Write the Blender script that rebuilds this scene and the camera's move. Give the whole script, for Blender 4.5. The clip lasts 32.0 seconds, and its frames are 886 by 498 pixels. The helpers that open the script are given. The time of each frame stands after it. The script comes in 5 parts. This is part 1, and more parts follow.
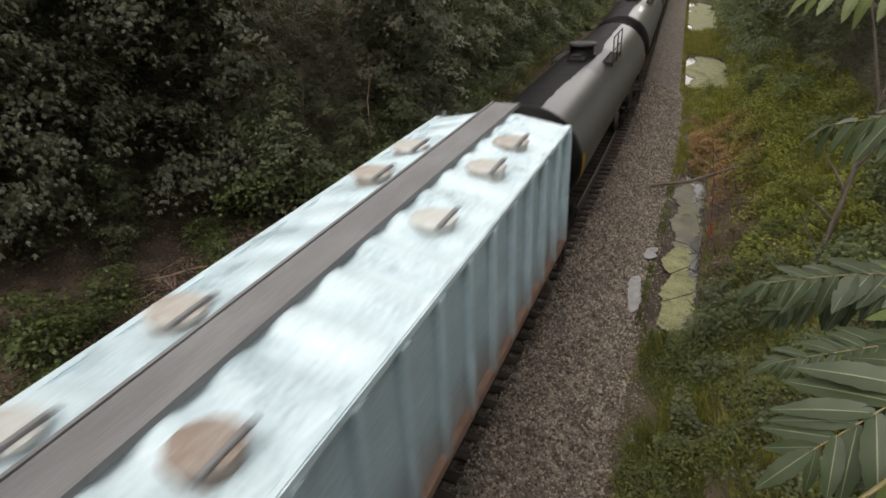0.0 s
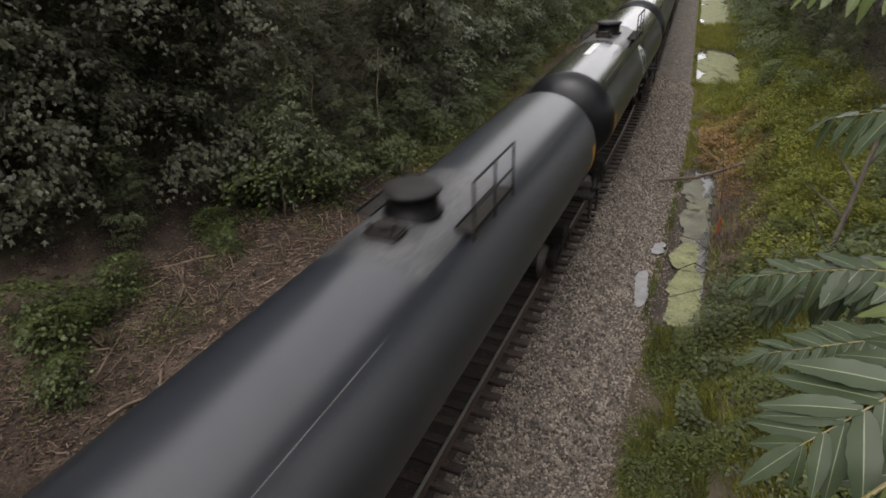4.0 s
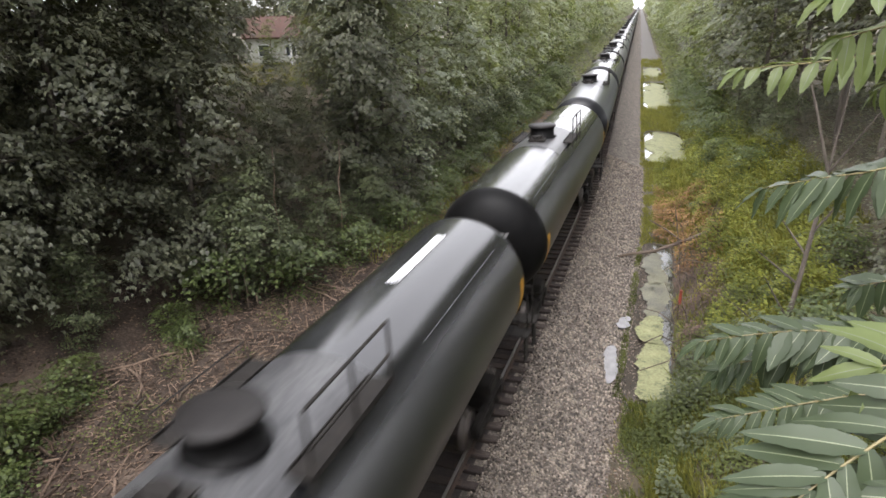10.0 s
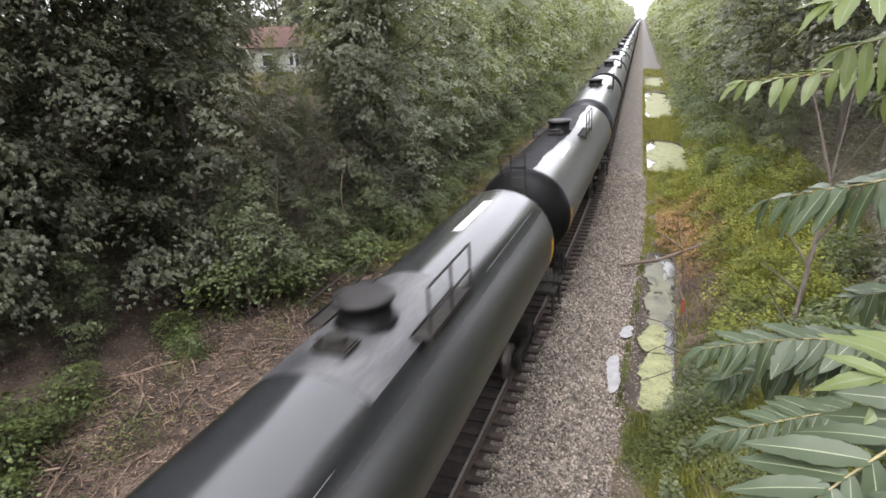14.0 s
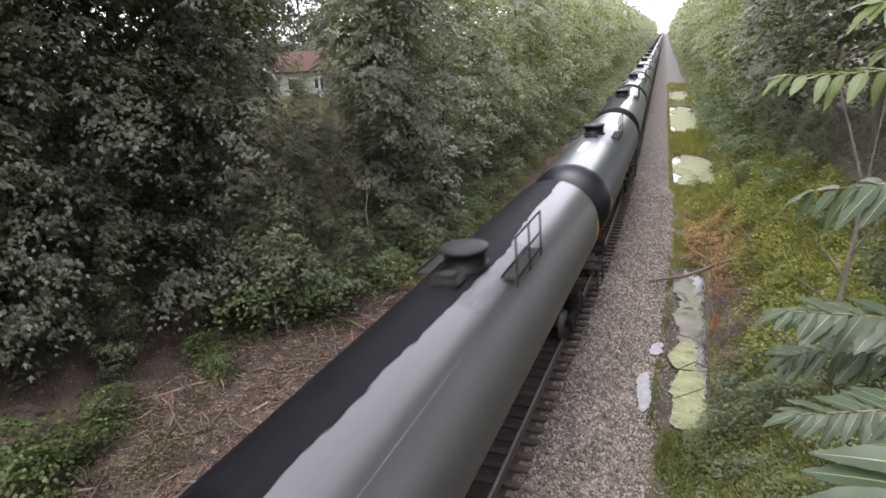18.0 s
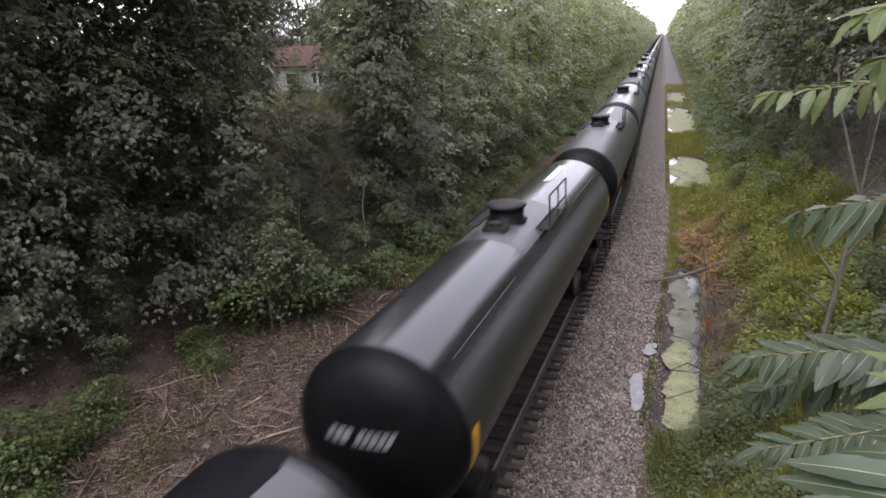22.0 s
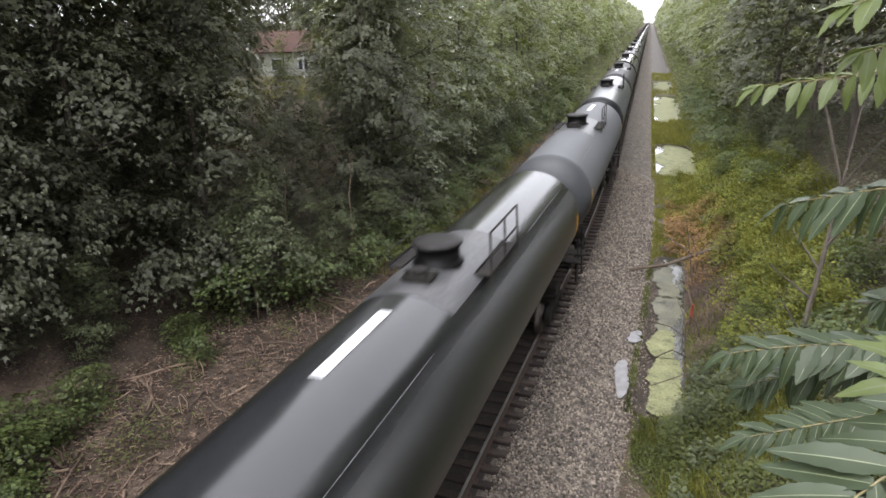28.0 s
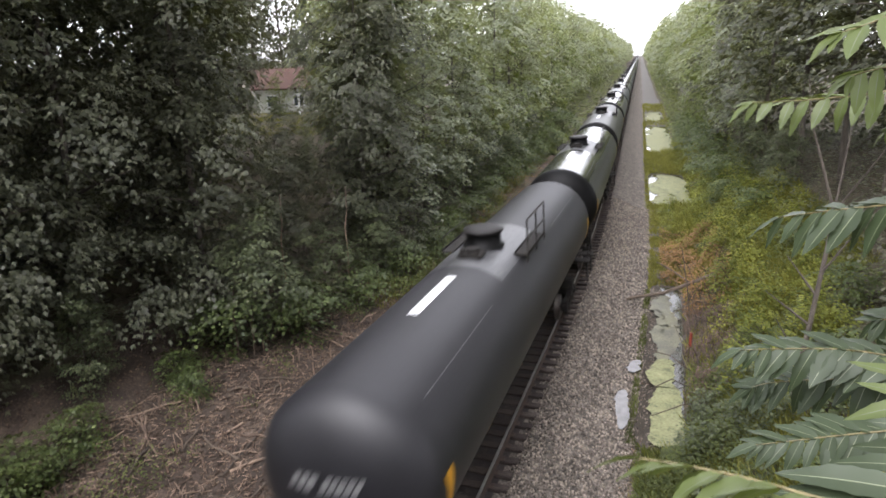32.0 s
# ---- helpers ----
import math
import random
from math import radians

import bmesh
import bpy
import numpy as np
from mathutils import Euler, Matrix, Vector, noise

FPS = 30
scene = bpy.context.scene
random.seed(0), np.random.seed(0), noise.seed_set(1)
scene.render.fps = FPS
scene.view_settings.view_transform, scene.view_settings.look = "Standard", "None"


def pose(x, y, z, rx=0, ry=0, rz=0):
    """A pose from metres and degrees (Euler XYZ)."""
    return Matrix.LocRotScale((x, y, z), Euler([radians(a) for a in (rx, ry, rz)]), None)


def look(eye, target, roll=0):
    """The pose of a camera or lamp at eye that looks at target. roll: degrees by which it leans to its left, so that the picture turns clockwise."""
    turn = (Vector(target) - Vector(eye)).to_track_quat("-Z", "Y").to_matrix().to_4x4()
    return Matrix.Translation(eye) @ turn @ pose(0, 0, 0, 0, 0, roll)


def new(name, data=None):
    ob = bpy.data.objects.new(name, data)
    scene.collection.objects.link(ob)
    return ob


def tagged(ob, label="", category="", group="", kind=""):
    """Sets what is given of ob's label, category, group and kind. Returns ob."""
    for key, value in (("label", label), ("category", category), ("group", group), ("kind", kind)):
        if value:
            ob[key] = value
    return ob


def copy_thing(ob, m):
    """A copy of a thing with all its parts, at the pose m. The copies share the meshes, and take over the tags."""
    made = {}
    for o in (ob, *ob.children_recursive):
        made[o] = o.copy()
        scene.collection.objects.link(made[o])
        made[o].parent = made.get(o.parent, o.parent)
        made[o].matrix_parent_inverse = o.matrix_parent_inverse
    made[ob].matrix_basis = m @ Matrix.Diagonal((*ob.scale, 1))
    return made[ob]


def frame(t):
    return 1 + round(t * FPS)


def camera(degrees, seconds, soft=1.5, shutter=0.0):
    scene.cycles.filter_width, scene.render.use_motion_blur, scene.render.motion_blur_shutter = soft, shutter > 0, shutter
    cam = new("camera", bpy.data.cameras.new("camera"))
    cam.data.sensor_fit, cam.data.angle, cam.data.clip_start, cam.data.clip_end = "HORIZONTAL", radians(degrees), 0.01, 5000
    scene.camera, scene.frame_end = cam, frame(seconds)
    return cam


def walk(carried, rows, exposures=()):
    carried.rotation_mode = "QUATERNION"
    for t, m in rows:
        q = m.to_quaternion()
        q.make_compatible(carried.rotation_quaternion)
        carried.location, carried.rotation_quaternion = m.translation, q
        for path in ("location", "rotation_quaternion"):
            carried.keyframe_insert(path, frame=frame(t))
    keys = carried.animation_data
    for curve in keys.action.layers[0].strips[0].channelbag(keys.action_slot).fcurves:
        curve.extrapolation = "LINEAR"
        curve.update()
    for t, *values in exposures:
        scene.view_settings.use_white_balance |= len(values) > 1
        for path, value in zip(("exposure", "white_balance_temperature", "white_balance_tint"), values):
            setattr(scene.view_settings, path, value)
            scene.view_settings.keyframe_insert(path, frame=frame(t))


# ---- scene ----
EYE = (4.096, 0.0, 9.26)
PATH = [
    (0, 22.5, -28.44, 0.41), (0.5, 21.7, -27.82, 1.24), (1, 22.91, -28.88, 1.4), (1.5, 23.4, -28.94, 1.5),
    (2, 23.3, -29.1, 1.73), (2.5, 23.33, -29.51, 1.4), (4.5, 22.77, -28.73, 0.51), (5, 21.3, -26.73, 0.05),
    (5.5, 20.18, -25.4, 0.1), (6, 18.48, -24.44, 0.39), (6.5, 18.09, -23.71, 0.25), (7, 18.09, -23.42, 0.4),
    (7.5, 18.34, -23.18, 0.05), (8, 19.14, -22.9, 0.28), (8.5, 19.22, -22.94, -0.33), (9, 19.22, -22.64, -0.1),
    (9.5, 19.34, -22.01, -0.12), (10, 19.77, -21.42, -0.36), (10.5, 19.82, -21.17, -0.42), (11, 19.87, -20.94, -0.84),
    (11.5, 19.6, -20.78, -0.08), (12, 19.58, -20.72, 0.08), (12.5, 19.79, -20.73, 0.13), (13, 20.02, -20.71, -0.22),
    (13.5, 19.88, -20.64, -0.23), (14, 19.98, -20.59, -0.35), (14.5, 20.1, -20.55, -0.45), (16.5, 20.48, -20.96, -1.18),
    (17, 22.01, -20.18, -1.25), (17.5, 21.9, -19.5, -1.29), (18, 22.41, -18.88, -1.97), (18.5, 23.13, -19.08, -2.17),
    (19, 22.99, -19.07, -1.82), (19.5, 22.59, -19.2, -1.02), (20, 22.84, -19.31, -0.49), (20.5, 22.84, -19.5, -0.6),
    (21, 22.46, -19.47, -1.04), (21.5, 22.15, -19.04, -0.93), (22, 22.01, -19.12, -0.96), (22.5, 21.66, -19.01, -1.03),
    (23, 21.55, -19.07, -1.12), (23.5, 21.45, -19.05, -1.02), (24, 21.32, -19.22, -1.07), (24.5, 21.21, -19.31, -0.8),
    (25, 21.29, -19.44, -0.44), (25.5, 21.27, -19.5, -0.45), (27.5, 20.92, -20.12, -0.32), (28, 20.74, -20.24, -0.45),
    (28.5, 20.64, -20.23, -0.9), (29, 20.66, -19.92, -0.71), (29.5, 20.85, -19.42, -0.85), (30, 20.83, -19.41, -0.65),
    (30.5, 20.75, -19.51, -0.62), (31, 20.73, -19.5, -0.2), (31.5, 20.86, -19, -0.22), (32, 20.35, -17.31, -1.23),
]

def aimed(yaw, pitch, roll):
    y, p = radians(yaw), radians(pitch)
    way = Vector((-math.sin(y) * math.cos(p), math.cos(y) * math.cos(p), math.sin(p)))
    return look(EYE, Vector(EYE) + way, roll)


cam = camera(71.0, 32.0, soft=1.6, shutter=0.5)
walk(cam, [(t, aimed(y, p, r)) for t, y, p, r in PATH],
     exposures=[(0, -0.7, 7000, 13), (1, -0.8, 7800, 18), (2, -0.68, 7000, 14), (2.5, -0.65, 6800, 13), (4.5, -0.47, 6600, 13.5), (6, -0.1, 6550, 14), (9, 0.25, 6450, 14), (10, 0.38, 6400, 14.5), (13, 0.67, 6300, 15), (14.5, 0.62, 6300, 15), (17, 0.57, 6200, 16.5), (19, 0.22, 6100, 19.5), (22, -0.03, 6050, 22), (23, -0.03, 6050, 22), (25, 0.0, 6120, 20), (28, 0.22, 6300, 14), (30, 0.31, 6300, 14), (32, 0.25, 6250, 15.5)])

# ---- overcast daylight ----
world = bpy.data.worlds.new("overcast_sky")
scene.world = world
world.use_nodes = True
wn = world.node_tree.nodes
sky = wn.new("ShaderNodeTexSky")
sky.sky_type, sky.sun_disc = "NISHITA", False
sky.sun_elevation, sky.sun_rotation = radians(60), radians(190)
sky.air_density, sky.dust_density = 1.0, 1.5
grey = wn.new("ShaderNodeHueSaturation")
grey.inputs["Saturation"].default_value, grey.inputs["Value"].default_value = 0.06, 2.2
world.node_tree.links.new(sky.outputs[0], grey.inputs["Color"])
up_way, height, lift, dome = wn.new("ShaderNodeTexCoord"), wn.new("ShaderNodeSeparateXYZ"), wn.new("ShaderNodeMapRange"), wn.new("ShaderNodeVectorMath")
dome.operation = "SCALE"
lift.inputs["To Min"].default_value, lift.inputs["To Max"].default_value = 1.75, 2.1
world.node_tree.links.new(up_way.outputs["Generated"], height.inputs[0])
world.node_tree.links.new(height.outputs["Z"], lift.inputs[0])
world.node_tree.links.new(grey.outputs[0], dome.inputs[0])
world.node_tree.links.new(lift.outputs[0], dome.inputs["Scale"])
world.node_tree.links.new(dome.outputs[0], wn["Background"].inputs[0])
wn["Background"].inputs[1].default_value = 0.15
sun_data = bpy.data.lights.new("sun", "SUN")
sun_data.energy, sun_data.angle, sun_data.color = 1.4, radians(35), (1.0, 0.97, 0.92)
sun = new("sun", sun_data)
sun.matrix_basis = pose(0, 0, 60, 30, 0, -10)


# ---- materials ----
def material(name, stops, rough=0.6, metal=0.0, scale=6.0, bump=0.0, fine=60.0, detail=6.0, spec=0.5,
             stretch=(1, 1, 1), space="Object", per_object=0.0, per_island=0.0, rough_var=0.12, coat=0.0):
    """A surface of two scales of noise through a ramp of (position, colour) stops."""
    m = bpy.data.materials.new(name)
    m.use_nodes = True
    n, l = m.node_tree.nodes, m.node_tree.links
    b = n["Principled BSDF"]
    tc = n.new("ShaderNodeTexCoord")
    mp = n.new("ShaderNodeMapping")
    mp.inputs["Scale"].default_value = stretch
    l.new(tc.outputs[space], mp.inputs["Vector"])
    big, small = n.new("ShaderNodeTexNoise"), n.new("ShaderNodeTexNoise")
    big.inputs["Scale"].default_value, big.inputs["Detail"].default_value = scale, detail
    small.inputs["Scale"].default_value, small.inputs["Detail"].default_value = fine, 4.0
    for t in (big, small):
        l.new(mp.outputs[0], t.inputs["Vector"])
    mix = n.new("ShaderNodeMath")
    mix.operation = "MULTIPLY_ADD"
    l.new(small.outputs[0], mix.inputs[0])
    mix.inputs[1].default_value = 0.45
    half = n.new("ShaderNodeMath")
    half.operation = "MULTIPLY"
    l.new(big.outputs[0], half.inputs[0])
    half.inputs[1].default_value = 0.55
    l.new(half.outputs[0], mix.inputs[2])
    value = mix.outputs[0]
    for amount, kind, socket in ((per_object, "ShaderNodeObjectInfo", "Random"),
                                 (per_island, "ShaderNodeNewGeometry", "Random Per Island")):
        if amount:
            src = n.new(kind)
            add = n.new("ShaderNodeMath")
            add.operation = "MULTIPLY_ADD"
            l.new(src.outputs[socket], add.inputs[0])
            add.inputs[1].default_value = amount
            sub = n.new("ShaderNodeMath")
            sub.operation = "SUBTRACT"
            l.new(value, sub.inputs[0])
            sub.inputs[1].default_value = amount / 2
            l.new(sub.outputs[0], add.inputs[2])
            value = add.outputs[0]
    ramp = n.new("ShaderNodeValToRGB")
    while len(ramp.color_ramp.elements) < len(stops):
        ramp.color_ramp.elements.new(0.5)
    for e, (p, c) in zip(ramp.color_ramp.elements, stops):
        e.position, e.color = p, (*c, 1)
    l.new(value, ramp.inputs[0])
    l.new(ramp.outputs[0], b.inputs["Base Color"])
    rr = n.new("ShaderNodeMath")
    rr.operation = "MULTIPLY_ADD"
    l.new(big.outputs[0], rr.inputs[0])
    rr.inputs[1].default_value, rr.inputs[2].default_value = rough_var * 2, rough - rough_var
    l.new(rr.outputs[0], b.inputs["Roughness"])
    b.inputs["Metallic"].default_value = metal
    b.inputs["Specular IOR Level"].default_value = spec
    if coat:
        b.inputs["Coat Weight"].default_value, b.inputs["Coat Roughness"].default_value = coat, 0.25
    if bump:
        bp = n.new("ShaderNodeBump")
        bp.inputs["Strength"].default_value, bp.inputs["Distance"].default_value = bump, 0.02
        l.new(small.outputs[0], bp.inputs["Height"])
        l.new(bp.outputs[0], b.inputs["Normal"])
    return m


def leafy(name, dark, mid, light, rough=0.5, through_light=0.25, scale=0.6, island=0.25):
    """Leaves: colour by island and a broad noise, some light passing through."""
    m = material(name, ((0.3, dark), (0.52, mid), (0.75, light)), rough, scale=scale, fine=3.0, per_island=island, spec=0.35)
    n, l = m.node_tree.nodes, m.node_tree.links
    b, out = n["Principled BSDF"], n["Material Output"]
    tr = n.new("ShaderNodeBsdfTranslucent")
    ramp = [x for x in n if x.type == "VALTORGB"][0]
    warm = n.new("ShaderNodeMixRGB")
    warm.blend_type = "MULTIPLY"
    warm.inputs[0].default_value = 1.0
    warm.inputs[2].default_value = (1.5, 1.5, 0.6, 1)
    l.new(ramp.outputs[0], warm.inputs[1])
    l.new(warm.outputs[0], tr.inputs[0])
    mx = n.new("ShaderNodeMixShader")
    mx.inputs[0].default_value = through_light
    l.new(b.outputs[0], mx.inputs[1])
    l.new(tr.outputs[0], mx.inputs[2])
    l.new(mx.outputs[0], out.inputs[0])
    return m


def grade(m, axis, lo, hi, color, noise_scale=2.0, strength=1.0, spread=0.5):
    """Lays a second colour over m along an object axis, with a ragged edge (dust, rust, spill, crown sheen)."""
    n, l = m.node_tree.nodes, m.node_tree.links
    b = n["Principled BSDF"]
    base = b.inputs["Base Color"].links[0].from_socket
    tc = n.new("ShaderNodeTexCoord")
    sep = n.new("ShaderNodeSeparateXYZ")
    l.new(tc.outputs["Object"], sep.inputs[0])
    nz = n.new("ShaderNodeTexNoise")
    nz.inputs["Scale"].default_value, nz.inputs["Detail"].default_value = noise_scale, 5.0
    l.new(tc.outputs["Object"], nz.inputs["Vector"])
    mad = n.new("ShaderNodeMath")
    mad.operation = "MULTIPLY_ADD"
    l.new(nz.outputs[0], mad.inputs[0])
    mad.inputs[1].default_value = spread * 2
    l.new(sep.outputs[axis], mad.inputs[2])
    rg = n.new("ShaderNodeMapRange")
    rg.inputs["From Min"].default_value, rg.inputs["From Max"].default_value = lo + spread, hi + spread
    rg.inputs["To Min"].default_value, rg.inputs["To Max"].default_value = 0.0, strength
    l.new(mad.outputs[0], rg.inputs[0])
    mx = n.new("ShaderNodeMixRGB")
    l.new(rg.outputs[0], mx.inputs[0])
    l.new(base, mx.inputs[1])
    mx.inputs[2].default_value = (*color, 1)
    l.new(mx.outputs[0], b.inputs["Base Color"])
    return m


def paint(name, c, rough, dust=(0.13, 0.122, 0.112), spec=0.5, gloss=0.0):
    k = lambda s: tuple(min(1, v * s) for v in c)
    m = material(name, ((0.3, k(0.75)), (0.5, c), (0.72, k(1.35))), rough, scale=1.2, fine=22.0,
                 stretch=(1, 0.25, 1), bump=0.02, spec=spec, rough_var=0.05)
    b = m.node_tree.nodes["Principled BSDF"]
    b.inputs["IOR"].default_value = 1.68 if gloss else 1.5
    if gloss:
        # pale grey over the crown: dust, with some sky sheen painted in
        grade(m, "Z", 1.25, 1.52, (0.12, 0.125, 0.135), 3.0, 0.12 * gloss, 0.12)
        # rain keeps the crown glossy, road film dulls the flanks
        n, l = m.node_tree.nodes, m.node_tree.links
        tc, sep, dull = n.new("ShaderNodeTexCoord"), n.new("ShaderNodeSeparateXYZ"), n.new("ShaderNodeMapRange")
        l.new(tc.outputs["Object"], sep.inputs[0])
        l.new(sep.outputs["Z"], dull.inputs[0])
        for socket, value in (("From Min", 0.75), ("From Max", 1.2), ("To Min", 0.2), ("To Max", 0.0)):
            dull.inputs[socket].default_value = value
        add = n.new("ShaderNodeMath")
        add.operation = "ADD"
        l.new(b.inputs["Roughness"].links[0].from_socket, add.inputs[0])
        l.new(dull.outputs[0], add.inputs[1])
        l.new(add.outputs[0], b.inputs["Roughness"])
    return grade(m, "Z", 0.1, -1.3, dust, 1.5, 0.22, 0.35)


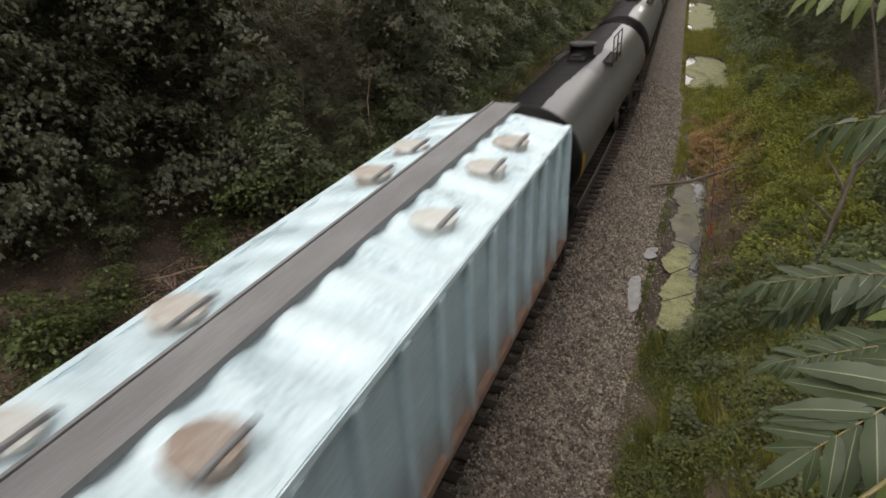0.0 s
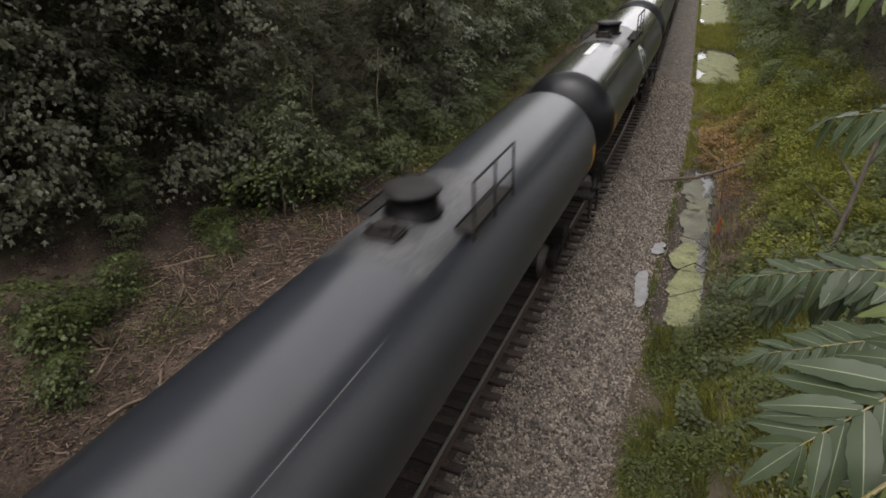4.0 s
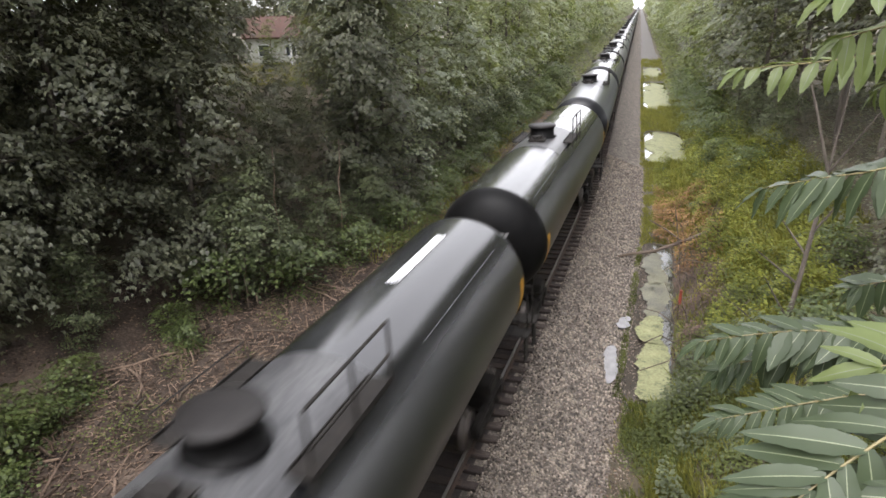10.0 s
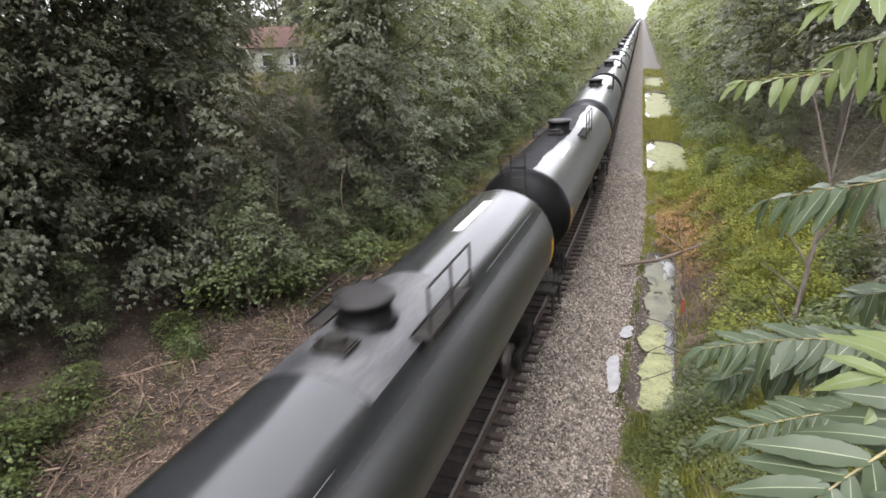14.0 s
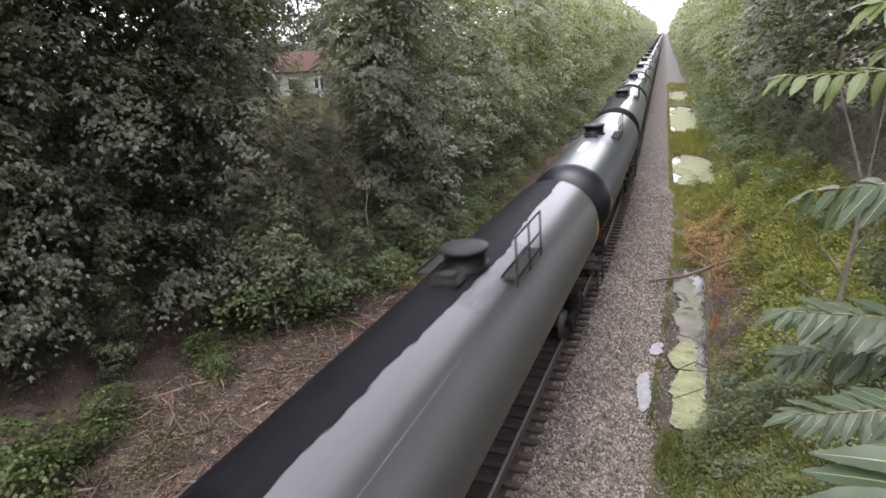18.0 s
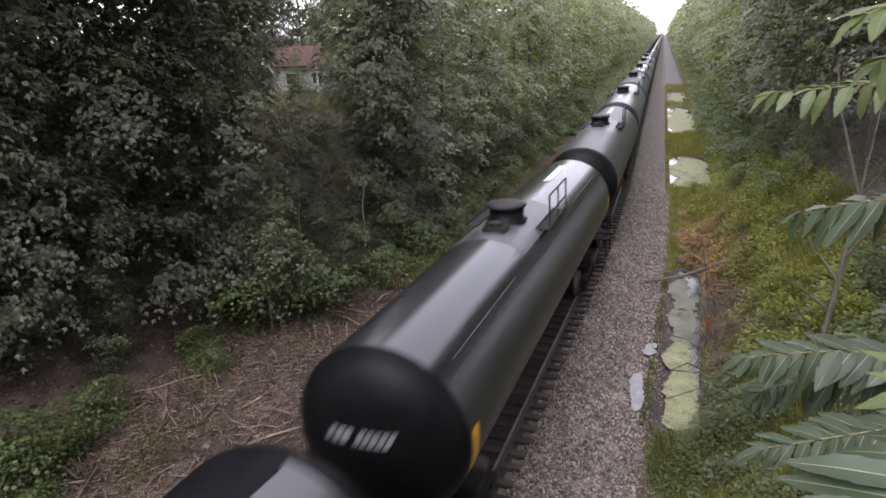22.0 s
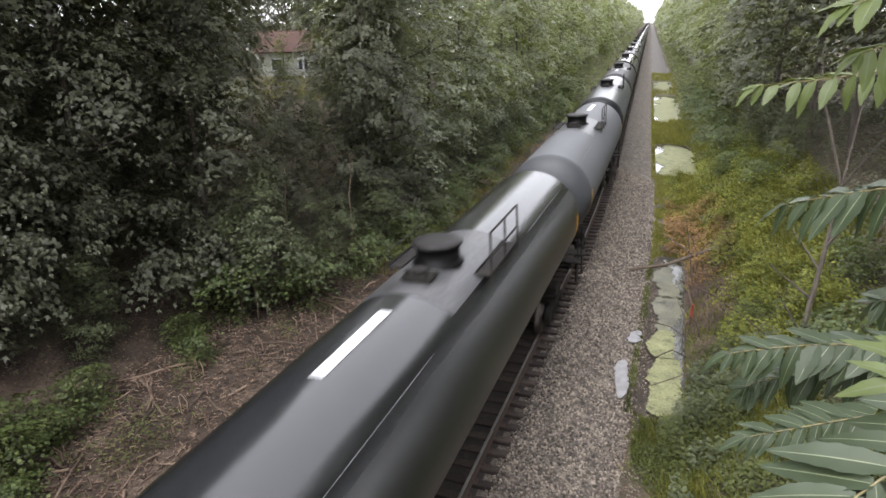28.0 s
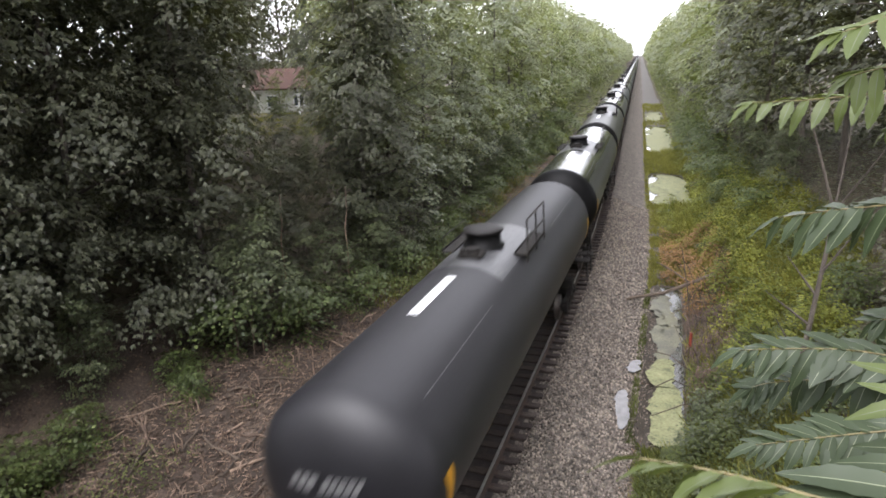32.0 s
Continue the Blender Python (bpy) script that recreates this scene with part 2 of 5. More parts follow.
M = dict(
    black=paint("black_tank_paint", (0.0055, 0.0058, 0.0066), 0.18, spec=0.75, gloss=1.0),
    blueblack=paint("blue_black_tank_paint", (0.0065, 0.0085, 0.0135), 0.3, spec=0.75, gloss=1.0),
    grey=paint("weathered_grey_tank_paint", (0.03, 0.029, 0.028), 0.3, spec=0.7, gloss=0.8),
    brown=paint("dull_brown_grey_tank_paint", (0.022, 0.0215, 0.02), 0.42, spec=0.6),
    lightgrey=paint("matt_light_grey_tank_paint", (0.085, 0.088, 0.095), 0.6),
    darkmatt=paint("matt_dark_tank_paint", (0.012, 0.0115, 0.0135), 0.5),
    head=material("black_head_paint", ((0.3, (0.0022, 0.0022, 0.0025)), (0.7, (0.006, 0.0057, 0.0055))), 0.42, scale=2.0, fine=25, spec=0.09),
    sheenhead=material("semi_gloss_head_paint", ((0.3, (0.003, 0.0034, 0.0042)), (0.7, (0.007, 0.0074, 0.009))), 0.34, scale=2.0, fine=25, spec=0.3),
    greyhead=material("grey_head_paint", ((0.3, (0.025, 0.027, 0.03)), (0.7, (0.05, 0.053, 0.057))), 0.55, scale=2.0, fine=25),
    spill=material("dried_black_spill", ((0.3, (0.003, 0.003, 0.004)), (0.7, (0.008, 0.008, 0.009))), 0.6, scale=3.0, fine=30, bump=0.1, spec=0.08),
    white=material("scuffed_white_film", ((0.39, (0.16, 0.16, 0.16)), (0.46, (0.56, 0.57, 0.57)), (0.8, (0.74, 0.75, 0.75))), 0.35, scale=3.0, fine=18),
    stencil=material("white_stencil_paint", ((0.3, (0.05, 0.05, 0.05)), (0.6, (0.17, 0.17, 0.168))), 0.6, scale=6),
    yellow=material("yellow_reflective_film", ((0.3, (0.42, 0.2, 0.015)), (0.6, (0.6, 0.3, 0.02))), 0.45, scale=5),
    steel=material("grimy_dark_steel", ((0.3, (0.009, 0.008, 0.008)), (0.55, (0.02, 0.018, 0.016)), (0.8, (0.045, 0.038, 0.032))), 0.75, 0.0, spec=0.2, scale=4, fine=40, bump=0.1),
    grate=material("dusty_walkway_steel", ((0.3, (0.12, 0.12, 0.12)), (0.7, (0.25, 0.25, 0.245))), 0.6, 0.2, scale=3, fine=50, bump=0.1),
    dusty=material("dusty_grey_coating", ((0.32, (0.016, 0.016, 0.017)), (0.5, (0.045, 0.045, 0.047)), (0.7, (0.09, 0.09, 0.09))), 0.38, scale=2.2, fine=14, stretch=(1, 0.3, 1), spec=0.7),
    rail=material("worn_rail_steel", ((0.3, (0.2, 0.185, 0.17)), (0.7, (0.36, 0.34, 0.32))), 0.4, 0.6, scale=3, fine=30),
    railside=material("rusty_rail_steel", ((0.3, (0.032, 0.022, 0.018)), (0.7, (0.075, 0.048, 0.036))), 0.85, scale=5, fine=40, bump=0.2),
    tie=material("weathered_tie_wood", ((0.3, (0.02, 0.014, 0.012)), (0.55, (0.045, 0.033, 0.028)), (0.8, (0.1, 0.078, 0.066))), 0.9, scale=3, fine=30, stretch=(1, 6, 6), bump=0.5, per_object=0.25),
    stone=material("granite_ballast", ((0.25, (0.044, 0.036, 0.029)), (0.5, (0.142, 0.118, 0.097)), (0.8, (0.31, 0.263, 0.216))), 0.9, scale=1.0, fine=8, per_island=0.55, bump=0.2),
    # ballast between the rails, darkened by painted-in train shade as well as grease
    shade_oily=material("shaded_oily_ballast", ((0.34, (0.011, 0.009, 0.008)), (0.55, (0.03, 0.024, 0.021)), (0.72, (0.075, 0.061, 0.053))), 0.9, scale=4.0, fine=24, bump=1.0),
    bed=material("ballast_bed", ((0.36, (0.026, 0.022, 0.018)), (0.5, (0.085, 0.072, 0.06)), (0.66, (0.225, 0.194, 0.163))), 0.95, scale=4.0, fine=24, bump=1.0),
    wheel=material("worn_wheel_steel", ((0.3, (0.05, 0.04, 0.035)), (0.7, (0.16, 0.14, 0.13))), 0.5, 0.6, scale=4),
    lid=material("dark_lid_paint", ((0.3, (0.01, 0.009, 0.009)), (0.7, (0.026, 0.024, 0.023))), 0.5, scale=4, fine=30, spec=0.2),
    rustsill=material("rusty_brown_steel", ((0.3, (0.09, 0.05, 0.035)), (0.7, (0.26, 0.17, 0.13))), 0.8, scale=3, fine=25, bump=0.2),
    bank=material("mossy_bank_soil", ((0.3, (0.026, 0.02, 0.012)), (0.5, (0.055, 0.045, 0.026)), (0.75, (0.11, 0.085, 0.056))), 0.95, scale=1.5, fine=14, bump=0.6),
    deadleaf=leafy("fallen_brown_leaves", (0.028, 0.017, 0.012), (0.082, 0.052, 0.037), (0.2, 0.14, 0.1), 0.85, 0.05, island=0.45),
    litter=material("leaf_litter_soil", ((0.32, (0.016, 0.011, 0.008)), (0.47, (0.038, 0.026, 0.018)), (0.57, (0.075, 0.053, 0.038)), (0.7, (0.16, 0.12, 0.092))), 0.95, scale=1.3, fine=16, bump=0.8, space="Object"),
    mud=material("ditch_mud", ((0.3, (0.02, 0.016, 0.012)), (0.7, (0.06, 0.048, 0.035))), 0.6, scale=2, fine=20, bump=0.4),
    algae=material("duckweed_on_water", ((0.36, (0.07, 0.072, 0.04)), (0.44, (0.15, 0.155, 0.078)), (0.56, (0.21, 0.216, 0.112)), (0.72, (0.28, 0.285, 0.16))), 0.62, scale=2.2, fine=16, bump=0.08, spec=0.25),
    film=material("murky_film_on_water", ((0.36, (0.05, 0.046, 0.03)), (0.5, (0.1, 0.096, 0.06)), (0.7, (0.17, 0.168, 0.105))), 0.4, scale=1.6, fine=14, bump=0.06, spec=0.4),
    water=material("still_ditch_water", ((0.3, (0.02, 0.02, 0.016)), (0.7, (0.05, 0.048, 0.038))), 0.06, scale=0.5, fine=2, rough_var=0.03, spec=0.8),
    # puddle colour lightened to carry part of the sky's reflection
    puddle=material("sky_paled_puddle_water", ((0.3, (0.09, 0.085, 0.082)), (0.7, (0.16, 0.152, 0.148))), 0.08, scale=1, fine=4, rough_var=0.02, spec=1.0),
    bark=material("grey_brown_bark", ((0.3, (0.03, 0.024, 0.018)), (0.55, (0.085, 0.07, 0.055)), (0.8, (0.16, 0.14, 0.115))), 0.9, scale=3, fine=18, stretch=(3, 3, 0.6), bump=0.6, per_object=0.2),
    paletwig=material("pale_dead_wood", ((0.3, (0.075, 0.05, 0.036)), (0.7, (0.28, 0.2, 0.145))), 0.9, scale=4, fine=30, per_object=0.35, per_island=0.4, bump=0.2),
    chips=material("brown_stalk_litter", ((0.3, (0.03, 0.02, 0.014)), (0.55, (0.1, 0.067, 0.047)), (0.8, (0.26, 0.186, 0.134))), 0.9, scale=3, fine=30, per_island=0.6),
    darktwig=material("dark_dead_wood", ((0.3, (0.035, 0.026, 0.02)), (0.7, (0.1, 0.075, 0.055))), 0.9, scale=4, fine=30, per_object=0.3, bump=0.2),
    leaf=leafy("maple_leaves", (0.036, 0.038, 0.025), (0.086, 0.091, 0.059), (0.155, 0.161, 0.105), 0.42, 0.32, island=0.2),
    leaf2=leafy("bright_edge_leaves", (0.06, 0.074, 0.025), (0.115, 0.138, 0.05), (0.19, 0.215, 0.08), through_light=0.38),
    leaf4=leafy("young_shrub_leaves", (0.032, 0.04, 0.019), (0.074, 0.088, 0.042), (0.145, 0.165, 0.08), 0.45),
    leaf5=leafy("low_bush_leaves", (0.03, 0.042, 0.014), (0.072, 0.095, 0.03), (0.135, 0.165, 0.056), 0.48),
    # distance haze is mixed into this leaf colour: paler and bluer than plain leaves
    leaf_hazed=leafy("hazed_grey_green_leaves", (0.105, 0.118, 0.086), (0.2, 0.22, 0.163), (0.32, 0.345, 0.255), through_light=0.42),
    grass=leafy("bank_grass", (0.08, 0.084, 0.02), (0.172, 0.174, 0.042), (0.28, 0.265, 0.08), 0.6, 0.4),
    weed=leafy("bank_weeds", (0.038, 0.048, 0.014), (0.08, 0.097, 0.028), (0.145, 0.165, 0.05), 0.6, 0.33),
    rust=leafy("dead_orange_weeds", (0.09, 0.05, 0.022), (0.2, 0.115, 0.045), (0.33, 0.21, 0.09), 0.8, 0.1),
    brush=leafy("dead_brown_brush", (0.05, 0.032, 0.025), (0.1, 0.066, 0.052), (0.17, 0.118, 0.092), 0.85, 0.05),
    fern=leafy("yellow_green_weeds", (0.06, 0.074, 0.013), (0.155, 0.172, 0.03), (0.29, 0.3, 0.07), 0.6, 0.4),
    concrete=material("bridge_concrete", ((0.3, (0.2, 0.19, 0.175)), (0.7, (0.34, 0.33, 0.31))), 0.9, scale=1.5, fine=30, bump=0.2),
    frond=leafy("compound_leaves", (0.023, 0.034, 0.015), (0.038, 0.054, 0.025), (0.058, 0.077, 0.036), 0.45, 0.2, 6.0),
    frond_young=leafy("young_compound_leaves", (0.06, 0.08, 0.026), (0.095, 0.122, 0.038), (0.14, 0.17, 0.056), 0.44, 0.3, 6.0),
    midrib=material("pale_leaf_midrib", ((0.3, (0.09, 0.11, 0.055)), (0.7, (0.14, 0.16, 0.085))), 0.5, scale=8),
    rachis=material("leaf_stalk", ((0.3, (0.12, 0.1, 0.045)), (0.7, (0.2, 0.165, 0.07))), 0.6, scale=8),
    red=material("faded_red_plastic", ((0.3, (0.15, 0.028, 0.016)), (0.7, (0.26, 0.05, 0.028))), 0.6, scale=6),
    hopper=grade(paint("pale_blue_hopper_paint", (0.35, 0.46, 0.51), 0.42), "Z", 2.9, 1.5, (0.17, 0.115, 0.085), 0.9, 0.9, 0.9),
    hoproof=material("pale_hopper_roof_paint", ((0.36, (0.27, 0.36, 0.4)), (0.48, (0.46, 0.58, 0.63)), (0.68, (0.64, 0.76, 0.81))), 0.3, scale=1.0, fine=14, stretch=(1, 1, 1)),
    hatch=material("rusty_tan_hatch_lid", ((0.3, (0.22, 0.175, 0.145)), (0.5, (0.36, 0.34, 0.31)), (0.75, (0.47, 0.5, 0.49))), 0.8, scale=4, fine=25, bump=0.2, per_object=0.4),
    roofwalk=material("grey_roof_walk", ((0.3, (0.12, 0.12, 0.122)), (0.7, (0.235, 0.238, 0.243))), 0.7, 0.2, scale=2, fine=40, stretch=(1, 0.3, 1), bump=0.2),
    housewall=material("house_siding", ((0.3, (0.3, 0.3, 0.26)), (0.7, (0.42, 0.42, 0.37))), 0.7, scale=2),
    houseroof=material("red_brown_roof_shingles", ((0.3, (0.05, 0.026, 0.02)), (0.7, (0.1, 0.052, 0.04))), 0.85, scale=3, fine=20, bump=0.3),
    pane=material("dark_window_pane", ((0.3, (0.02, 0.025, 0.03)), (0.7, (0.05, 0.055, 0.06))), 0.1, scale=1),
)


# ---- mesh helpers ----
def part(name, mesh, mat, parent=None, label="", m=None, smooth=False):
    """Links a bmesh, or a (vertices, faces) pair, as one mesh object."""
    if isinstance(mesh, bpy.types.Mesh):
        me = mesh
    else:
        me = bpy.data.meshes.new(name)
        if isinstance(mesh, tuple):
            me.from_pydata(*([list(map(tuple, mesh[0])), []] + [list(map(tuple, mesh[1]))]))
        else:
            mesh.to_mesh(me)
            mesh.free()
        me.materials.append(mat)
        if smooth:
            me.shade_smooth()
    ob = new(name, me)
    ob.parent = parent
    if m is not None:
        ob.matrix_basis = m
    if label:
        ob["label"] = label
    return ob


def thing(name, label, category, group="", m=None):
    ob = new(name)
    ob.empty_display_size = 0.2
    if m is not None:
        ob.matrix_basis = m
    return tagged(ob, label, category, group)


def add_box(bm, c, size, m=None, bevel=0.0):
    r = bmesh.ops.create_cube(bm, size=1.0, matrix=(m or Matrix()) @ Matrix.Translation(c) @ Matrix.Diagonal((*size, 1)))
    if bevel:
        edges = list({e for v in r["verts"] for e in v.link_edges})
        bmesh.ops.bevel(bm, geom=edges, offset=bevel, segments=2, affect="EDGES")
    return bm


def box(c, size, m=None, bevel=0.0):
    return add_box(bmesh.new(), c, size, m, bevel)


def add_rod(bm, a, b, r, r2=None, seg=8, caps=True):
    a, b = Vector(a), Vector(b)
    d = b - a
    q = d.to_track_quat("Z", "Y").to_matrix().to_4x4()
    bmesh.ops.create_cone(bm, cap_ends=caps, segments=seg, radius1=r, radius2=r if r2 is None else r2, depth=d.length,
                          matrix=Matrix.Translation((a + b) / 2) @ q)
    return bm


def rod(a, b, r, r2=None, seg=8):
    return add_rod(bmesh.new(), a, b, r, r2, seg)


def rods(points, r, seg=6, closed=False):
    bm = bmesh.new()
    for a, b in zip(points, points[1:] + (points[:1] if closed else [])):
        add_rod(bm, a, b, r, seg=seg)
    return bm


def lathe(profile, seg=64, a0=0.0, a1=2 * math.pi, axis="Y"):
    """Turns (radius, along) pairs round the axis; returns (vertices, faces)."""
    full = abs(a1 - a0 - 2 * math.pi) < 1e-6
    n = seg if full else seg + 1
    v, f = [], []
    for r, s in profile:
        for i in range(n):
            a = a0 + (a1 - a0) * i / seg
            v.append((r * math.sin(a), s, r * math.cos(a)) if axis == "Y" else (r * math.sin(a), r * math.cos(a), s))
    for j in range(len(profile) - 1):
        for i in range(seg):
            k = (i + 1) % n
            q = (j * n + i, (j + 1) * n + i, (j + 1) * n + k, j * n + k)
            f.append(q if axis == "Y" else q[::-1])
    return v, f


# ---- the line of the track ----
BEND_0, BEND_1, BEND = 20.4, 39.95, 0.0028
CANT = -3.03


def side(y):
    """Where the track's middle lies at y."""
    u = min(max(y - BEND_0, 0.0), BEND_1 - BEND_0)
    return -(0.5 * BEND * u * u + BEND * (BEND_1 - BEND_0) * max(y - BEND_1, 0.0))


def along(y, half=6.6):
    """A car's pose with its middle at y, both trucks on the track."""
    a, b = side(y - half), side(y + half)
    return Matrix.Translation(((a + b) / 2, y, 0)) @ pose(0, 0, 0, 0, 0, math.degrees(math.atan2(a - b, 2 * half))) @ pose(0, 0, 0, 0, CANT, 0)


def smooth(a, b, x):
    t = min(max((x - a) / (b - a), 0.0), 1.0)
    return t * t * (3 - 2 * t)


def pool(y):
    """How much water the ditch holds at y."""
    return max(smooth(14.6, 16.0, y) * (1 - smooth(20.2, 21.2, y)), 0.8 * smooth(18.6, 20.0, y) * (1 - smooth(27, 28.5, y)),
               smooth(43, 45.5, y) * (1 - smooth(54, 57, y)), smooth(67, 71, y) * (1 - smooth(90, 95, y)), 0.9 * smooth(98, 101, y) * (1 - smooth(112, 116, y)))


def land(u, y):
    """Height of the ground at u metres right of the track's middle."""
    n = noise.noise((u * 0.35, y * 0.35, 3.1)) * 0.16 + noise.noise((u * 1.3, y * 1.3, 7.7)) * 0.06
    if u > 0:
        z = -0.2 + 0.12 * smooth(1.2, 1.36, u) - 0.62 * smooth(1.4, 3.4, u)
        if u > 3.3:
            w = smooth(3.4, 4.2, u)
            far = smooth(38, 44, y)
            d = -0.72 - 0.34 * pool(y) * smooth(3.5, 4.2, u) * (1 - smooth(4.8 + 1.4 * far, 5.4 + 1.5 * far, u))
            z = d + n * 0.5 * w * (1 - 0.8 * far * (u < 6.6)) + 0.62 * max(u - 5.0 - 1.6 * far, 0) * smooth(4.8, 6.5, u)
            z = min(z, 4.6 + n)
            z += n * smooth(5, 7, u)
    else:
        z = -0.25 - 0.29 * smooth(-1.5, -3.0, u)
        z += n * smooth(-2.6, -4, u) + 0.35 * smooth(-6, -9, u) + 4.2 * smooth(-9.0, -19, u)
    return z


def ground_at(x, y):
    return land(x - side(y), y)


def fast_mesh(name, verts, faces, mat):
    """A mesh from arrays: verts (n, 3), faces (m, k)."""
    verts, faces = np.asarray(verts, np.float32), np.asarray(faces, np.int32)
    me = bpy.data.meshes.new(name)
    me.vertices.add(len(verts))
    me.vertices.foreach_set("co", verts.ravel())
    k = faces.shape[1]
    me.loops.add(faces.size)
    me.loops.foreach_set("vertex_index", faces.ravel())
    me.polygons.add(len(faces))
    me.polygons.foreach_set("loop_start", np.arange(0, faces.size, k, dtype=np.int32))
    me.update(calc_edges=True)
    me.validate()
    me.materials.append(mat)
    return me


# ---- ground ----
def spaced(*runs):
    out = []
    for a, b, step in runs:
        out += list(np.arange(a, b - 1e-6, step))
    return out + [runs[-1][1]]


def build_ground():
    us = spaced((-900, -300, 200), (-300, -60, 60), (-60, -24, 6), (-24, -10, 1.0), (-10, -3, 0.5), (-3, 0, 0.5), (0, 0.9, 0.3), (0.9, 1.45, 0.07), (1.45, 3, 0.25), (3, 7, 0.2), (7, 14, 0.7), (14, 60, 8), (60, 300, 60), (300, 900, 200))
    ys = spaced((-520, -40, 40), (-40, 0, 5), (0, 34, 0.35), (34, 120, 1.2), (120, 300, 12), (300, 1500, 100))
    v = [(side(y) + u, y, land(u, y)) for y in ys for u in us]
    n = len(us)
    f = [(j * n + i, j * n + i + 1, (j + 1) * n + i + 1, (j + 1) * n + i) for j in range(len(ys) - 1) for i in range(n - 1)]
    me = bpy.data.meshes.new("ground")
    me.from_pydata(v, [], f)
    for m in (M["litter"], M["bed"], M["mud"], M["bank"], M["shade_oily"]):
        me.materials.append(m)
    idx = []
    for j in range(len(ys) - 1):
        for i in range(n - 1):
            u, y = (us[i] + us[i + 1]) / 2, ys[j]
            w = 0.35 * noise.noise((u, y * 0.7, 1.7))
            idx.append(4 if -1.2 < u < 1.0 else 1 if -3.0 < u + w < 3.65 else 3 if u + w < -12 else 0 if u < 0 else 2 if y > 14.5 and u + w < 5.2 + 1.4 * smooth(40, 50, y) else 3)
    me.polygons.foreach_set("material_index", idx)
    me.shade_smooth()
    ob = new("ground", me)
    tagged(ob, "gravel bed, leaf litter and grassy cutting slopes along the line", "ground", kind="structure")


def stones(name, count, u0, u1, y0, y1, lo, hi, seed, power=1.6):
    """Angular ballast stones lying on the bed, denser towards y0."""
    r = np.random.RandomState(seed)
    shape = np.array([(1, 0, 0), (-1, 0, 0), (0, 1, 0), (0, -1, 0), (0, 0, 1), (0, 0, -1)], float)
    tri = np.array([(0, 2, 4), (2, 1, 4), (1, 3, 4), (3, 0, 4), (2, 0, 5), (1, 2, 5), (3, 1, 5), (0, 3, 5)])
    v = np.empty((count, 6, 3))
    for i in range(count):
        y = y0 + (y1 - y0) * r.rand() ** power
        u = r.uniform(u0, u1)
        s = r.uniform(lo, hi)
        q = Euler(r.uniform(-3, 3, 3)).to_matrix()
        p = shape * r.uniform(0.55, 1.1, (6, 1)) * (s, s * 0.8, s * 0.65)
        v[i] = p @ np.array(q).T + (side(y) + u, y, land(u, y) + s * 0.25)
    f = (tri[None] + 6 * np.arange(count)[:, None, None]).reshape(-1, 3)
    ob = new(name, fast_mesh(name, v.reshape(-1, 3), f, M["stone"]))
    return tagged(ob, "loose grey granite ballast stones beside the track", "gravel", kind="stuff")


def rail_profile():
    return [(-0.07, -0.17), (0.07, -0.17), (0.07, -0.158), (0.012, -0.145), (0.012, -0.04), (0.035, -0.035), (0.035, -0.005), (0.028, 0.0),
            (-0.028, 0.0), (-0.035, -0.005), (-0.035, -0.035), (-0.012, -0.04), (-0.012, -0.145), (-0.07, -0.158)]


def build_track():
    track = tagged(new("railway_track"), "single railway track with worn steel rails on weathered timber ties", "track", kind="structure")
    ys = spaced((-520, 0, 40), (0, 18, 6), (18, 44, 1.5), (44, 120, 19), (120, 1500, 60))
    for x in (-0.755, 0.755):
        pr = rail_profile()
        v, f, k = [], [], len(pr)
        for y in ys:
            m = along(y, 0.5)
            v += [tuple(m @ Vector((x + a, 0, b))) for a, b in pr]
        for j in range(len(ys) - 1):
            f += [(j * k + i, j * k + (i + 1) % k, (j + 1) * k + (i + 1) % k, (j + 1) * k + i) for i in range(k)]
        ob = part("rail", (v, f), M["railside"], track, "rusty rail with a polished running head")
        ob.data.materials.append(M["rail"])
        for p in ob.data.polygons:
            if p.index % k in (6, 7, 8):
                p.material_index = 1
    bm = box((0, 0, -0.26), (2.48, 0.23, 0.18), bevel=0.012)
    tie = bpy.data.meshes.new("tie")
    bm.to_mesh(tie)
    bm.free()
    tie.materials.append(M["tie"])
    r = random.Random(4)
    plate = bpy.data.meshes.new("tie_plate")
    bm = box((0, 0, 0), (0.3, 0.18, 0.014))
    add_box(bm, (0.1, 0.05, 0.014), (0.03, 0.03, 0.025))
    add_box(bm, (-0.1, -0.05, 0.014), (0.03, 0.03, 0.025))
    bm.to_mesh(plate)
    bm.free()
    plate.materials.append(M["railside"])
    y = 3.0
    for i in range(150):
        t = part("tie", tie, None, track, m=along(y, 0.5) @ pose(r.uniform(-0.03, 0.03), 0, 0, 0, 0, r.uniform(-1.5, 1.5)))
        if y < 32:
            part("tie_plate", plate, None, t, m=pose(0.755, 0, -0.163))
        y += 0.53
    v, f = [], []
    base = [(a, b, c) for a in (-1.24, 1.24) for b in (-0.115, 0.115) for c in (-0.3, -0.17)]
    quads = [(0, 1, 3, 2), (4, 6, 7, 5), (0, 4, 5, 1), (2, 3, 7, 6), (1, 5, 7, 3)]
    while y < 330:
        m = along(y, 0.5)
        o = len(v)
        v += [tuple(m @ Vector(p)) for p in base]
        f += [tuple(o + a for a in q) for q in quads]
        y += 0.53
    far = part("far_ties", (v, f), M["tie"], track)
    tagged(far, kind="stuff")


